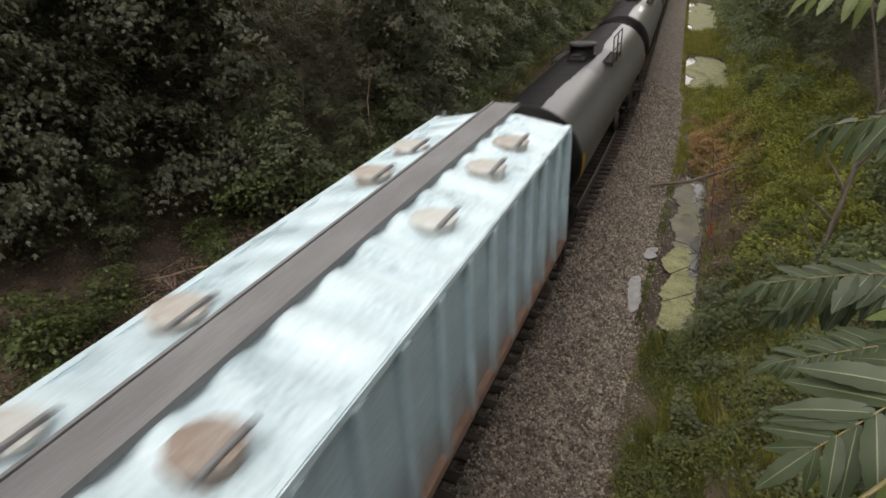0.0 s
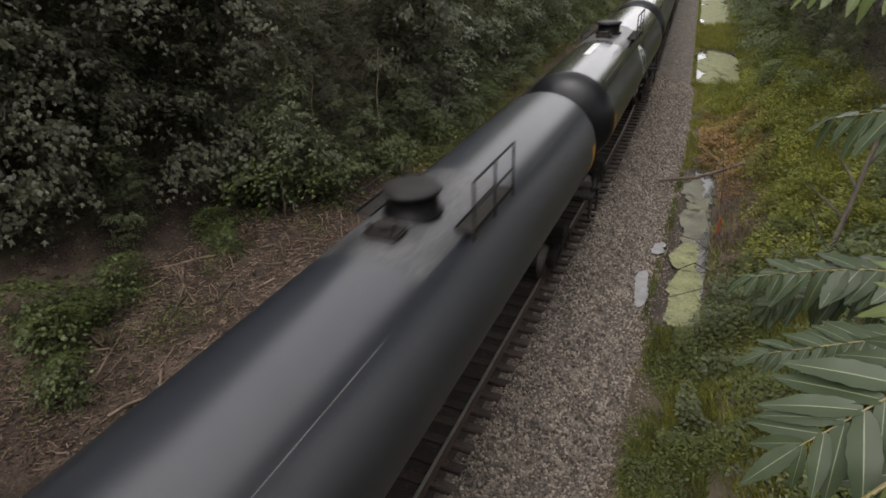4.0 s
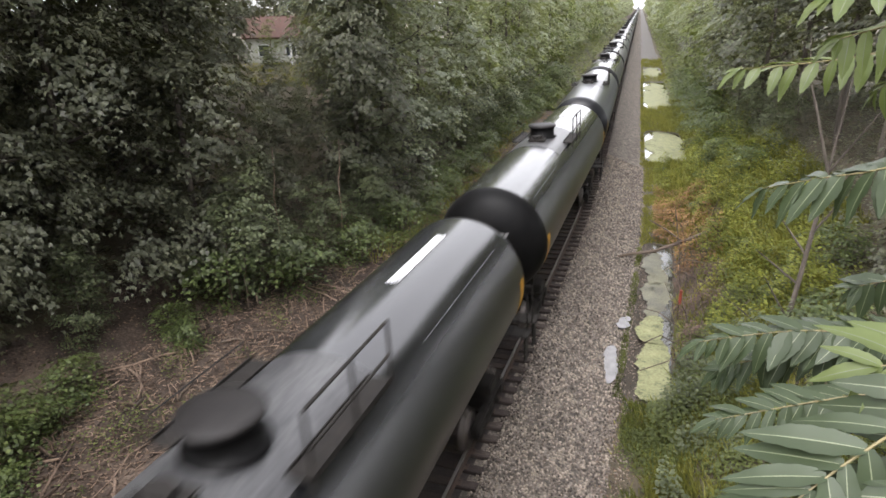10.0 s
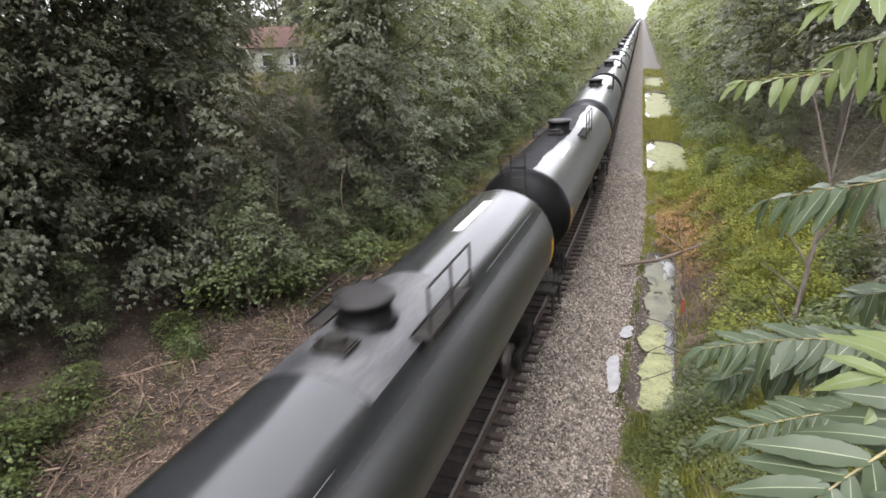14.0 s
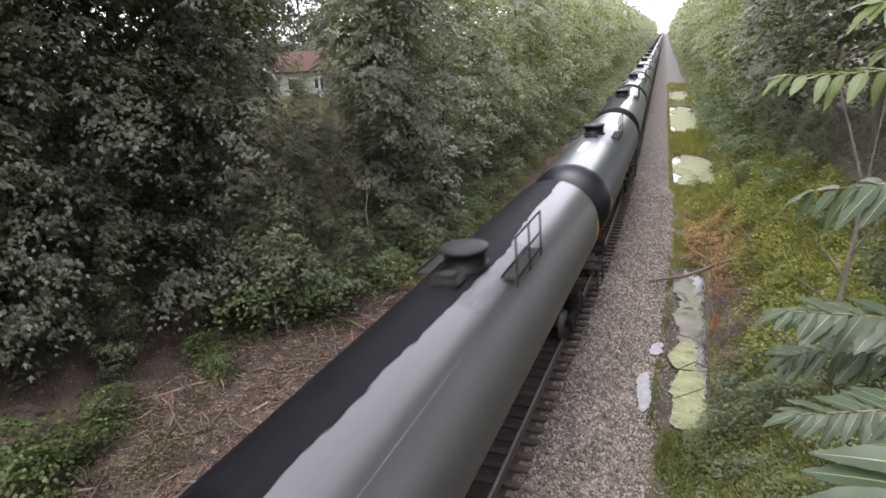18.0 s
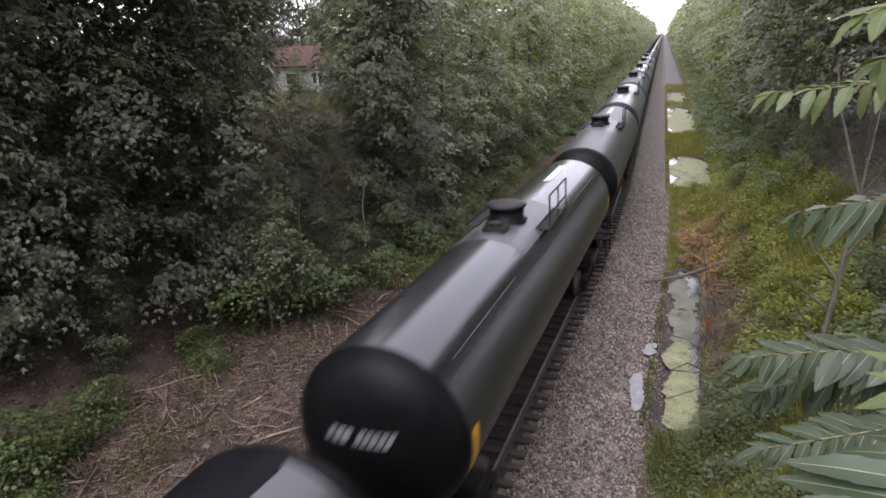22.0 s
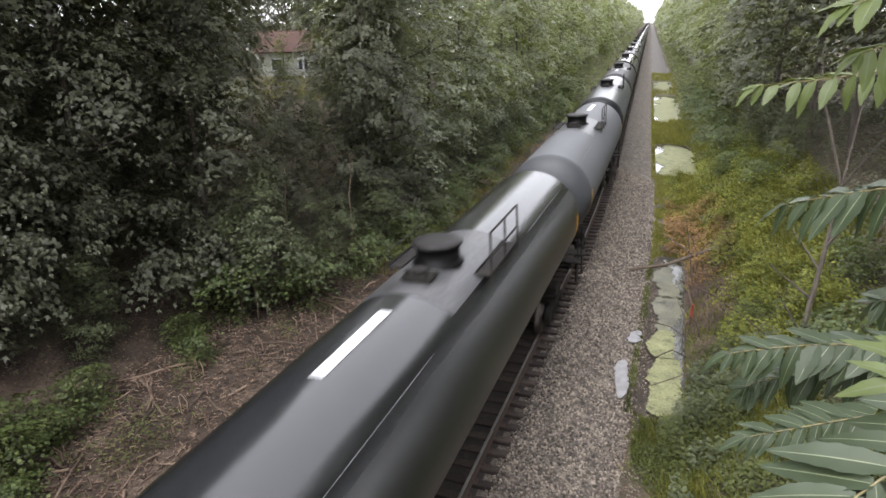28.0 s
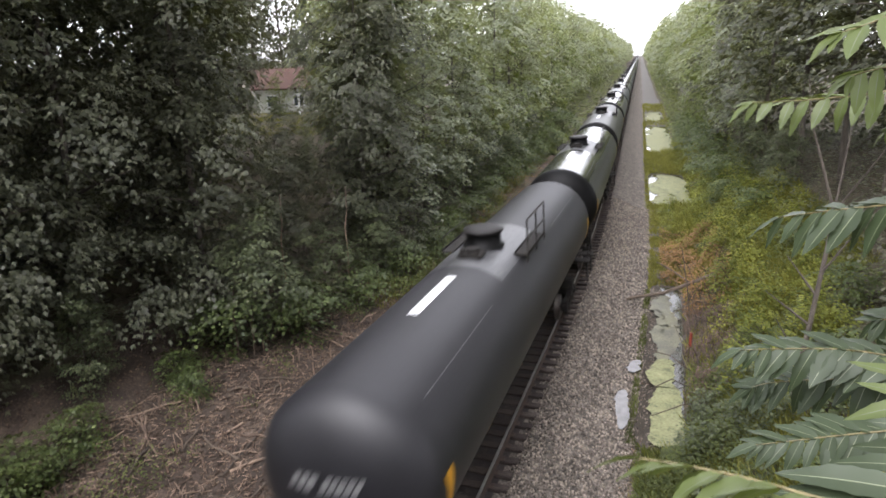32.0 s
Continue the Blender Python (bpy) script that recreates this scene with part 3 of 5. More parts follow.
def sheet(name, u0, u1, y0, y1, z, mat, label, category, ragged=0.25, seed=0, nu=14, ny=40, blunt=0.35):
    """A flat sheet of water or weed with a wavering outline."""
    v, f = [], []
    waver = lambda y, k: 0.7 * noise.noise((seed + k, y * 0.6, k)) + 0.5 * noise.noise((seed, y * 2.7, 7 + k)) + 0.35 * noise.noise((seed + k, y * 7.3, 2))
    for j in range(ny + 1):
        y = y0 + (y1 - y0) * j / ny
        e = math.sin(math.pi * j / ny) ** blunt if 0 < j < ny else 0.05
        c, h = (u0 + u1) / 2 + 0.3 * ragged * math.sin(y + seed), (u1 - u0) / 2 * e
        a, b = c - h + ragged * waver(y, 0) * e, c + h + ragged * waver(y, 4) * e
        for i in range(nu + 1):
            v.append((side(y) + a + (b - a) * i / nu, y + 0.5 * ragged * noise.noise((i * 0.9, seed, j * 0.1)), z))
    for j in range(ny):
        f += [(j * (nu + 1) + i, j * (nu + 1) + i + 1, (j + 1) * (nu + 1) + i + 1, (j + 1) * (nu + 1) + i) for i in range(nu)]
    ob = part(name, (v, f), mat)
    return tagged(ob, label, category, kind="structure")


def build_water():
    sheet("ditch_water", 3.7, 6.9, 15.2, 120, -0.86, M["water"], "shallow dark water standing in the ditch", "water", 0.1, 1, 6, 90)
    for i, (u0, u1, y0, y1, z) in enumerate(((4.1, 5.05, 15.3, 18.8, -0.845), (4.15, 4.9, 18.6, 20.6, -0.839), (3.8, 6.9, 42.6, 55.8, -0.835), (3.7, 6.8, 66, 92, -0.835), (3.8, 6.4, 98, 116, -0.835))):
        sheet("duckweed", u0, u1, y0, y1, z, M["algae"], "pale green duckweed covering the ditch water", "duckweed", 0.34 if y0 < 30 else 1.1, 3 + i, 14, 60, 0.2 if y0 < 30 else 0.42)
    sheet("duckweed", 4.0, 4.85, 20.2, 26.8, -0.849, M["film"], "murky scum and sparse duckweed on ditch water", "duckweed", 0.45, 17, 14, 60, 0.3)
    sheet("puddle", 3.2, 3.6, 15.5, 17.7, -0.635, M["puddle"], "rain puddle shining on the gravel edge", "puddle", 0.16, 31)
    sheet("puddle", 3.4, 3.72, 18.9, 19.8, -0.64, M["puddle"], "small rain puddle on the gravel edge", "puddle", 0.3, 37)


# ---- the train ----
LENGTH, SPEED, FIRST = 18.89, 13.28, 6.312
ZC, RT, HALF = 3.05, 1.55, 8.02
MESHES = {}


def shared(key, make, mat, smooth_shade=False):
    """One mesh for all alike pieces."""
    k = (key, mat.name)
    if k not in MESHES:
        data = make()
        me = bpy.data.meshes.new(key)
        if isinstance(data, tuple):
            me.from_pydata([tuple(p) for p in data[0]], [], [tuple(q) for q in data[1]])
        else:
            data.to_mesh(me)
            data.free()
        me.materials.append(mat)
        if smooth_shade:
            me.shade_smooth()
        MESHES[k] = me
    return MESHES[k]


def patch(a0, a1, y0, y1, lift=0.006, na=8, ny=8, edge=None):
    """A curved patch on the barrel: a in degrees from the top to the right."""
    v, f = [], []
    for j in range(ny + 1):
        y = y0 + (y1 - y0) * j / ny
        e = edge(y) if edge else 0.0
        for i in range(na + 1):
            a = radians(a0 + (a1 + e - a0) * i / na)
            v.append(((RT + lift) * math.sin(a), y, (RT + lift) * math.cos(a)))
    for j in range(ny):
        f += [(j * (na + 1) + i, j * (na + 1) + i + 1, (j + 1) * (na + 1) + i + 1, (j + 1) * (na + 1) + i) for i in range(na)]
    return v, f


def barrel():
    return lathe([(RT, y) for y in np.linspace(-HALF, HALF, 5)], 56)


def dished():
    return lathe([(RT * math.cos(a), -0.82 * math.sin(a)) for a in np.linspace(0, math.pi / 2 - 0.001, 11)][::-1], 56)


def on_head(x, z, lift=0.008):
    r2 = (x * x + z * z) / RT**2
    return (x, -0.82 * math.sqrt(max(0, 1 - r2)) - lift, z)


def stencil_bar(a, b):
    """One slanted bar of unreadable stencil on the dished end."""
    def make():
        v, f = [], []
        for k in range(4):
            z, x = 0.24 + 0.085 * k, 0.045 * k
            v += [on_head(a + x, z), on_head(b + x, z)]
        for k in range(3):
            f.append((2 * k, 2 * k + 1, 2 * k + 3, 2 * k + 2))
        return v, f
    return make


def wheelset_mesh():
    pr = [(0.08, -0.98), (0.08, -0.83), (0.44, -0.83), (0.455, -0.8), (0.457, -0.74), (0.485, -0.715), (0.485, -0.69), (0.4, -0.7), (0.38, -0.76), (0.2, -0.75), (0.1, -0.68)]
    pr = [(0.001, -0.98)] + pr
    v, f = lathe(pr + [(r, -s) for r, s in pr[::-1]], 28)
    return [(y, x, z) for x, y, z in v], f


def side_frame_mesh():
    bm = bmesh.new()
    add_box(bm, (0, 0, 0.62), (0.16, 2.1, 0.14), bevel=0.03)
    add_box(bm, (0, 0, 0.3), (0.14, 0.8, 0.13), bevel=0.03)
    for s in (-1, 1):
        add_box(bm, (0, s * 0.92, 0.5), (0.22, 0.36, 0.3), bevel=0.04)
        add_box(bm, (0, 0, 0), (0.14, 0.12, 0.72), pose(0, s * 0.55, 0.45, s * 38), bevel=0.02)
    for y in (-0.18, 0, 0.18):
        add_rod(bm, (0, y, 0.34), (0, y, 0.58), 0.07, seg=10)
    return bm


def truck(parent, y):
    t = part("truck", shared("truck_bolster", lambda: box((0, 0, 0.62), (2.2, 0.34, 0.26), bevel=0.03), M["steel"]), None, parent, m=pose(0, y, 0))
    for x in (-0.99, 0.99):
        part("side_frame", shared("side_frame", side_frame_mesh, M["steel"]), None, t, m=pose(x, 0, 0))
    for s in (-0.9, 0.9):
        part("wheelset", shared("wheelset", wheelset_mesh, M["wheel"], True), None, t, "steel wheels with bright treads", m=pose(0, s, 0.457))


def coupler_mesh():
    bm = box((0, -0.2, 0.84), (0.2, 0.9, 0.22), bevel=0.02)
    add_box(bm, (0, -0.72, 0.84), (0.36, 0.26, 0.3), bevel=0.05)
    add_box(bm, (0.1, -0.86, 0.84), (0.14, 0.16, 0.26), bevel=0.03)
    return bm


def running_gear(car, end):
    for s, turn in ((-1, 0), (1, 180)):
        truck(car, s * 6.6)
        m = pose(0, 0, 0, 0, 0, turn)
        part("coupler", shared("coupler", coupler_mesh, M["steel"]), None, car, m=m @ pose(0, -end + 0.25, 0))
        part("draft_sill", shared("draft_sill", lambda: box((0, 0, 0.98), (0.5, 3.0, 0.34), bevel=0.02), M["steel"]), None, car, m=m @ pose(0, -end + 2.0, 0))


def end_platform_mesh():
    bm = box((0, 0, 1.2), (2.9, 0.55, 0.05))
    for i in range(9):
        add_box(bm, (-1.3 + i * 0.325, 0, 1.235), (0.05, 0.52, 0.02))
    for x in (-1.35, 1.35):
        add_box(bm, (x, 0, 0.85), (0.05, 0.3, 0.7))
        add_box(bm, (x, 0, 0.5), (0.08, 0.32, 0.04))
    return bm


def end_rail_mesh():
    return rods([(-1.35, 0, 1.2), (-1.35, 0, 2.25), (1.35, 0, 2.25), (1.35, 0, 1.2)], 0.022)


def rail_loop(x):
    def make():
        bm = bmesh.new()
        for y in (-0.55, 0.5, 1.55):
            add_rod(bm, (x, y, 4.2), (x, y, 5.28), 0.024, seg=6)
        for z in (4.78, 5.28):
            add_rod(bm, (x, -0.55, z), (x, 1.55, z), 0.024, seg=6)
        return bm
    return make


def dome_mesh():
    v, f = lathe([(0.54, 0.0), (0.52, 0.05), (0.45, 0.06), (0.45, 0.36), (0.47, 0.4)], 24, axis="Z")
    return v, f


def lid_mesh():
    v, f = lathe([(0.47, -0.05), (0.515, -0.04), (0.525, 0.0), (0.51, 0.035), (0.34, 0.065), (0.1, 0.075), (0.001, 0.075)], 28, axis="Z")
    return v, f


def manway_mesh():
    bm = bmesh.new()
    add_box(bm, (0, 0, 0.05), (0.62, 0.5, 0.1), bevel=0.03)
    add_rod(bm, (0, 0.02, 0.1), (0, 0.02, 0.2), 0.17, seg=16)
    add_rod(bm, (-0.2, -0.14, 0.1), (-0.2, -0.14, 0.22), 0.05, seg=8)
    add_rod(bm, (0.2, -0.14, 0.1), (0.2, -0.14, 0.25), 0.045, seg=8)
    return bm


def plank_mesh():
    bm = box((0, 0, 0), (0.34, 2.1, 0.035))
    for i in range(7):
        add_box(bm, (0, -0.95 + 0.3 * i, 0.022), (0.32, 0.05, 0.012))
    for x in (-0.17, 0.17):
        add_box(bm, (x, 0, 0.02), (0.02, 2.1, 0.09))
    return bm


def end_ladder_mesh():
    bm = bmesh.new()
    for x in (-0.2, 0.25):
        add_rod(bm, (x, 0, 1.2), (x, 0, 5.25), 0.028, seg=6)
    for i in range(12):
        add_rod(bm, (-0.2, 0, 1.5 + 0.3 * i), (0.25, 0, 1.5 + 0.3 * i), 0.018, seg=5)
    for z in (4.85, 5.2):
        add_rod(bm, (-0.6, 0, z), (0.25, 0, z), 0.028, seg=6)
    add_rod(bm, (-0.6, 0, 5.2), (-0.6, 0.5, 4.4), 0.025, seg=6)
    return bm


def saddle_mesh():
    bm = bmesh.new()
    add_box(bm, (0, 0, 1.12), (2.3, 0.6, 0.3), bevel=0.03)
    for x in (-0.85, 0.85):
        add_box(bm, (x, 0, 1.5), (0.1, 0.5, 0.7), bevel=0.02)
    return bm


def valve_mesh():
    bm = rod((0, 0, 1.55), (0, 0, 1.05), 0.22, 0.16, 16)
    add_box(bm, (0, 0, 1.02), (0.5, 0.3, 0.1), bevel=0.02)
    add_rod(bm, (0.2, 0, 1.2), (0.75, 0, 1.2), 0.03)
    return bm


def ring_mesh():
    """A white ring with a bar in it on the barrel's side."""
    v, f = [], []
    def put(da, dy):
        a = radians(74) + da / RT
        v.append(((RT + 0.008) * math.sin(a), dy, (RT + 0.008) * math.cos(a)))
    for i in range(32):
        t = 2 * math.pi * i / 32
        for r in (0.46, 0.62):
            put(r * math.cos(t), r * math.sin(t))
    f += [(2 * i, 2 * i + 1, (2 * i + 3) % 64, (2 * i + 2) % 64) for i in range(32)]
    for a0, a1, y0, y1 in ((-0.3, 0.3, -0.2, 0.02), (-0.3, -0.12, 0.02, 0.28)):
        o = len(v)
        for da, dy in ((a0, y0), (a1, y0), (a1, y1), (a0, y1)):
            put(da, dy)
        f.append((o, o + 1, o + 2, o + 3))
    return v, f


STYLES = {  # barrel paint, head paint, words
    "black": ("black", "head", "glossy black railway tank car with dark dome lid and top walkway"),
    "gloss": ("black", "sheenhead", "glossy black railway tank car with bright top sheen"),
    "blue": ("blueblack", "sheenhead", "glossy blue-black railway tank car with top walkway"),
    "grey": ("grey", "head", "weathered grey railway tank car streaked with black spill on top"),
    "brown": ("brown", "head", "dull brown-grey railway tank car with black ends"),
    "light": ("lightgrey", "greyhead", "matt light grey railway tank car with grey ends"),
    "dark": ("darkmatt", "darkmatt", "matt dark grey railway tank car with pale end stencils"),
}


def tank_car(style, stripe, spill=False, ring=False, full=True, seed=0):
    body, head, label = STYLES[style]
    car = thing("tank_car", label, "tank car", "tank cars of the train")
    axle = pose(0, 0, ZC)
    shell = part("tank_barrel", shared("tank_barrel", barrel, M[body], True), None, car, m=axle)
    for turn in (0, 180):
        h = part("tank_head", shared("tank_head", dished, M[head], True), None, car, "dished black tank end", m=pose(0, 0, ZC, 0, 0, turn) @ pose(0, -HALF, 0))
        if turn == 0 and full:
            for k, (xa, xb) in enumerate(((-0.62, -0.52), (-0.48, -0.37), (-0.34, -0.22), (-0.1, 0.0), (0.03, 0.12), (0.15, 0.25), (0.28, 0.38), (0.41, 0.5))):
                part("stencil_bar", shared("stencil_bar_%d" % k, stencil_bar(xa, xb), M["stencil"]), None, h, "white unreadable stencil bar")
    if stripe:
        y0, y1 = (-5.25, -3.05) if stripe == "front" else (4.2, 6.8)
        a0 = 24 if spill else -4
        part("top_stripe", shared("top_stripe_%s_%d" % (stripe, a0), lambda: patch(a0, a0 + 8.5, y0, y1, 0.009), M["white"]), None, shell, "scuffed white stripe")
    part("dusty_coating", shared("dusty_coating", lambda: patch(-40, 38, -2.3, 1.6, 0.003, 16, 12), M["dusty"], True), None, shell, "dusty grey non-slip coating")
    part("dome", shared("dome", dome_mesh, M["head"], True), None, car, m=pose(0, -0.485, 4.58))
    part("dome_lid", shared("dome_lid", lid_mesh, M["lid"], True), None, car, "dark round hinged lid", m=pose(0, -0.485, 5.0))
    part("manway", shared("manway", manway_mesh, M["steel"]), None, car, m=pose(0, -1.5, 4.59))
    for x in (-0.98, 0.98):
        part("walkway", shared("walkway", plank_mesh, M["steel"]), None, car, "dark steel walkway plank", m=pose(x, 0.5, 4.36))
    part("guard_rail", shared("guard_rail", rail_loop(1.16), M["steel"]), None, car)
    part("grab_bar", shared("grab_bar", lambda: rods([(-1.12, -0.5, 4.2), (-1.12, -0.5, 4.75), (-1.12, 1.4, 4.75), (-1.12, 1.4, 4.2)], 0.013), M["steel"]), None, car, "thin dark grab bar")
    if not full:
        for y in (-6.6, 6.6):
            part("truck", shared("far_truck", lambda: box((0, 0, 0.5), (2.3, 2.6, 0.7), bevel=0.1), M["steel"]), None, car, m=pose(0, y, 0))
        part("draft_sill", shared("far_sill", lambda: box((0, 0, 1.0), (0.5, LENGTH - 0.2, 0.4)), M["steel"]), None, car)
        return car
    for s in (-1, 1):
        for y0, y1 in ((-7.4, -3.6), (3.0, 7.2)):
            part("jacket_seam", shared("seam_%d_%d" % (s, y0), lambda: patch(s * 43, s * 43.35, y0, y1, 0.012, 1, 2), M["grate"]), None, shell, "thin bright jacket seam")
    for y in (-HALF + 0.06, HALF - 0.36):
        for s in (-1, 1):
            part("end_marker", shared("marker_%d_%d" % (s, y), lambda: patch(s * 82, s * 118, y, y + 0.3, 0.008, 6, 2), M["yellow"]), None, shell, "yellow reflective end marker")
    for y in (-5.2, -2.6, 0.2, 2.8, 5.4):
        part("reflector", shared("reflector_%d" % (y * 10), lambda: patch(112, 128, y, y + 0.1, 0.01, 4, 1), M["yellow"]), None, shell, "small yellow reflector strip")
    for turn in (0, 180):
        m = pose(0, 0, 0, 0, 0, turn)
        part("end_platform", shared("end_platform", end_platform_mesh, M["steel"]), None, car, m=m @ pose(0, -9.02, 0))
        part("end_rail", shared("end_rail", end_rail_mesh, M["steel"]), None, car, m=m @ pose(0, -9.2, 0))
        part("saddle", shared("saddle", saddle_mesh, M["steel"]), None, car, m=m @ pose(0, -6.6, 0))
    part("outlet_valve", shared("outlet_valve", valve_mesh, M["steel"]), None, car)
    running_gear(car, LENGTH / 2)
    if spill:
        def edge(y):
            return 3 * noise.noise((y * 0.6, seed, 0)) + 2 * noise.noise((y * 2.9, seed, 5)) + 2.5 * max(0, noise.noise((y * 6.5, seed, 9))) + 7 * smooth(-6, 0, y) * (1 - smooth(0, 5, y))
        part("spill", shared("spill_%d" % seed, lambda: patch(-100, 12, -HALF, HALF, 0.005, 24, 120, edge), M["spill"], True), None, shell, "dried black spill down one side")
    if seed == 11:
        part("end_ladder", shared("end_ladder", end_ladder_mesh, M["steel"]), None, car, m=pose(0, -8.95, 0))
    if ring:
        part("ring_mark", shared("ring_mark", ring_mesh, M["white"]), None, shell, "white ring mark on the tank side")
    return car


def hopper_car():
    car = thing("hopper_car", "pale blue covered hopper car with ribbed sides and rusty roof hatches", "hopper car")
    hl, hw, zt, zb = 7.81, 1.6, 4.81, 1.85
    bm = bmesh.new()
    pk = zt + 0.22
    sec = [(-hw, zb), (hw, zb), (hw, zt), (0.4, pk), (-0.4, pk), (-hw, zt)]
    rings = []
    for y in (-hl, hl):
        rings.append([bm.verts.new((x, y, z)) for x, z in sec])
    k = len(sec)
    for i in range(k):
        if i not in (2, 3, 4):
            bm.faces.new((rings[0][i], rings[0][(i + 1) % k], rings[1][(i + 1) % k], rings[1][i]))
    bm.faces.new(rings[0][::-1]), bm.faces.new(rings[1])
    part("hopper_body", bm, M["hopper"], car, "pale blue steel body rusty along the bottom", m=pose(0, 0, 0))
    bays = 16
    for i in range(bays):
        y0, y1 = -hl + 2 * hl * i / bays, -hl + 2 * hl * (i + 1) / bays
        cross = [(-hw - 0.03, zt), (-0.4, pk), (0.4, pk), (hw + 0.03, zt)]
        v, f = [], []
        for t, up in ((0, 0.0), (0.16, 0.0), (0.36, 0.09), (0.62, 0.09), (0.86, 0.0), (1, 0.0)):
            v += [(x, y0 + (y1 - y0) * t, z + (up if 0 < k < 3 else up * 0.6) + 0.004) for k, (x, z) in enumerate(cross)]
        for j in range(5):
            f += [(4 * j + k, 4 * j + k + 1, 4 * j + k + 5, 4 * j + k + 4) for k in range(3)]
        part("roof_sheet", (v, f), M["hoproof"], car)
    ribs = 15
    for s in (-1, 1):
        for i in range(ribs):
            y = -hl + 0.12 + (2 * hl - 0.24) * i / (ribs - 1)
            part("side_post", shared("side_post", lambda: box((0, 0, (zt + zb) / 2), (0.16, 0.14, zt - zb - 0.1), bevel=0.02), M["hopper"]), None, car, m=pose(s * (hw + 0.07), y, 0))
        part("top_chord", shared("top_chord", lambda: box((0, 0, 0), (0.16, 2 * hl, 0.14), bevel=0.02), M["hoproof"]), None, car, m=pose(s * (hw + 0.04), 0, zt - 0.02))
        part("side_sill", shared("side_sill", lambda: box((0, 0, 0), (0.2, 2 * hl, 0.22), bevel=0.02), M["rustsill"]), None, car, "rusty side sill", m=pose(s * (hw + 0.02), 0, zb + 0.02))
        for y in ((-6.3, -3.46, 1.55, 3.97, 5.53) if s > 0 else (-6.7, -4.0, -1.8, 3.1, 4.7)):
            h = part("roof_hatch", shared("roof_hatch", lambda: lathe([(0.34, -0.1), (0.33, 0.12), (0.38, 0.13), (0.37, 0.18), (0.1, 0.22), (0.001, 0.22)], 10, axis="Z"), M["hatch"]), None, car, "rusty tan round roof hatch", m=pose(s * 0.95, y, zt + 0.14))
            part("hatch_bar", shared("hatch_bar", lambda: box((0.24, 0, 0.2), (0.08, 0.78, 0.06), bevel=0.01), M["roofwalk"]), None, h)
    wk = box((0, 0, zt + 0.36), (0.56, 2 * hl + 0.7, 0.04))
    for x in (-0.32, 0.32):
        add_box(wk, (x, 0, zt + 0.35), (0.05, 2 * hl + 0.7, 0.1))
    for i in range(24):
        add_box(wk, (0, -hl + 0.3 + i * 0.65, zt + 0.27), (0.5, 0.06, 0.14))
    part("roof_walk", wk, M["roofwalk"], car, "grey grated steel roof walk")
    for turn in (0, 180):
        m = pose(0, 0, 0, 0, 0, turn)
        part("end_deck", shared("end_deck", lambda: box((0, -8.0, zt - 0.12), (2.7, 0.55, 0.06), bevel=0.01), M["rustsill"]), None, car, m=m)
        part("slope_sheet", shared("slope_sheet", lambda: box((0, 0, 0), (3.0, 0.06, 2.2), pose(0, -6.9, 1.2, -40)), M["hopper"]), None, car, m=m)
        b = bmesh.new()
        for x in (1.25, 1.6):
            add_rod(b, (x, -8.05, 1.1), (x, -8.05, zt + 0.1), 0.02, seg=6)
        for i in range(11):
            add_rod(b, (1.25, -8.05, 1.3 + 0.32 * i), (1.6, -8.05, 1.3 + 0.32 * i), 0.014, seg=5)
        part("end_ladder", b, M["hopper"], car, m=m)
        part("end_platform", shared("end_platform", end_platform_mesh, M["steel"]), None, car, m=m @ pose(0, -8.9, 0))
    for y in (-4.2, 0, 4.2):
        part("hopper_chute", shared("hopper_chute", lambda: rod((0, 0, 1.5), (0, 0, 0.45), 1.6, 0.5, 4), M["hopper"]), None, car, m=pose(0, y, 0, 0, 0, 45))
    running_gear(car, LENGTH / 2)
    return car


PLAN = {1: ("grey", None, 1, 0), 2: ("grey", "front", 1, 0), 3: ("blue", None, 0, 0), 4: ("gloss", "front", 0, 1), 5: ("gloss", "front", 0, 0), 6: ("blue", "front", 0, 0),
        7: ("black", "rear", 0, 0), 8: ("black", "rear", 0, 0), 9: ("blue", "rear", 0, 0), 10: ("gloss", "rear", 0, 0), 11: ("grey", "front", 1, 0), 12: ("blue", "front", 0, 0),
        13: ("grey", None, 1, 0), 14: ("blue", "front", 0, 0), 15: ("grey", "front", 1, 0), 16: ("black", "rear", 0, 0), 17: ("brown", "rear", 0, 0), 18: ("blue", "front", 0, 0),
        19: ("dark", "rear", 0, 0), 20: ("gloss", "front", 0, 0), 21: ("light", "rear", 0, 0), 22: ("blue", "rear", 0, 0), 23: ("dark", "front", 0, 0)}
CARS = []


def build_train():
    CARS.append((0, hopper_car()))
    r = random.Random(11)
    for n in range(1, 66):
        style, stripe, spill, ring = PLAN.get(n, (r.choice(["black", "black", "blue", "black", "brown"]), r.choice(["front", "rear"]), 0, 0))
        CARS.append((n, tank_car(style, stripe, bool(spill), bool(ring), n < 30, n)))


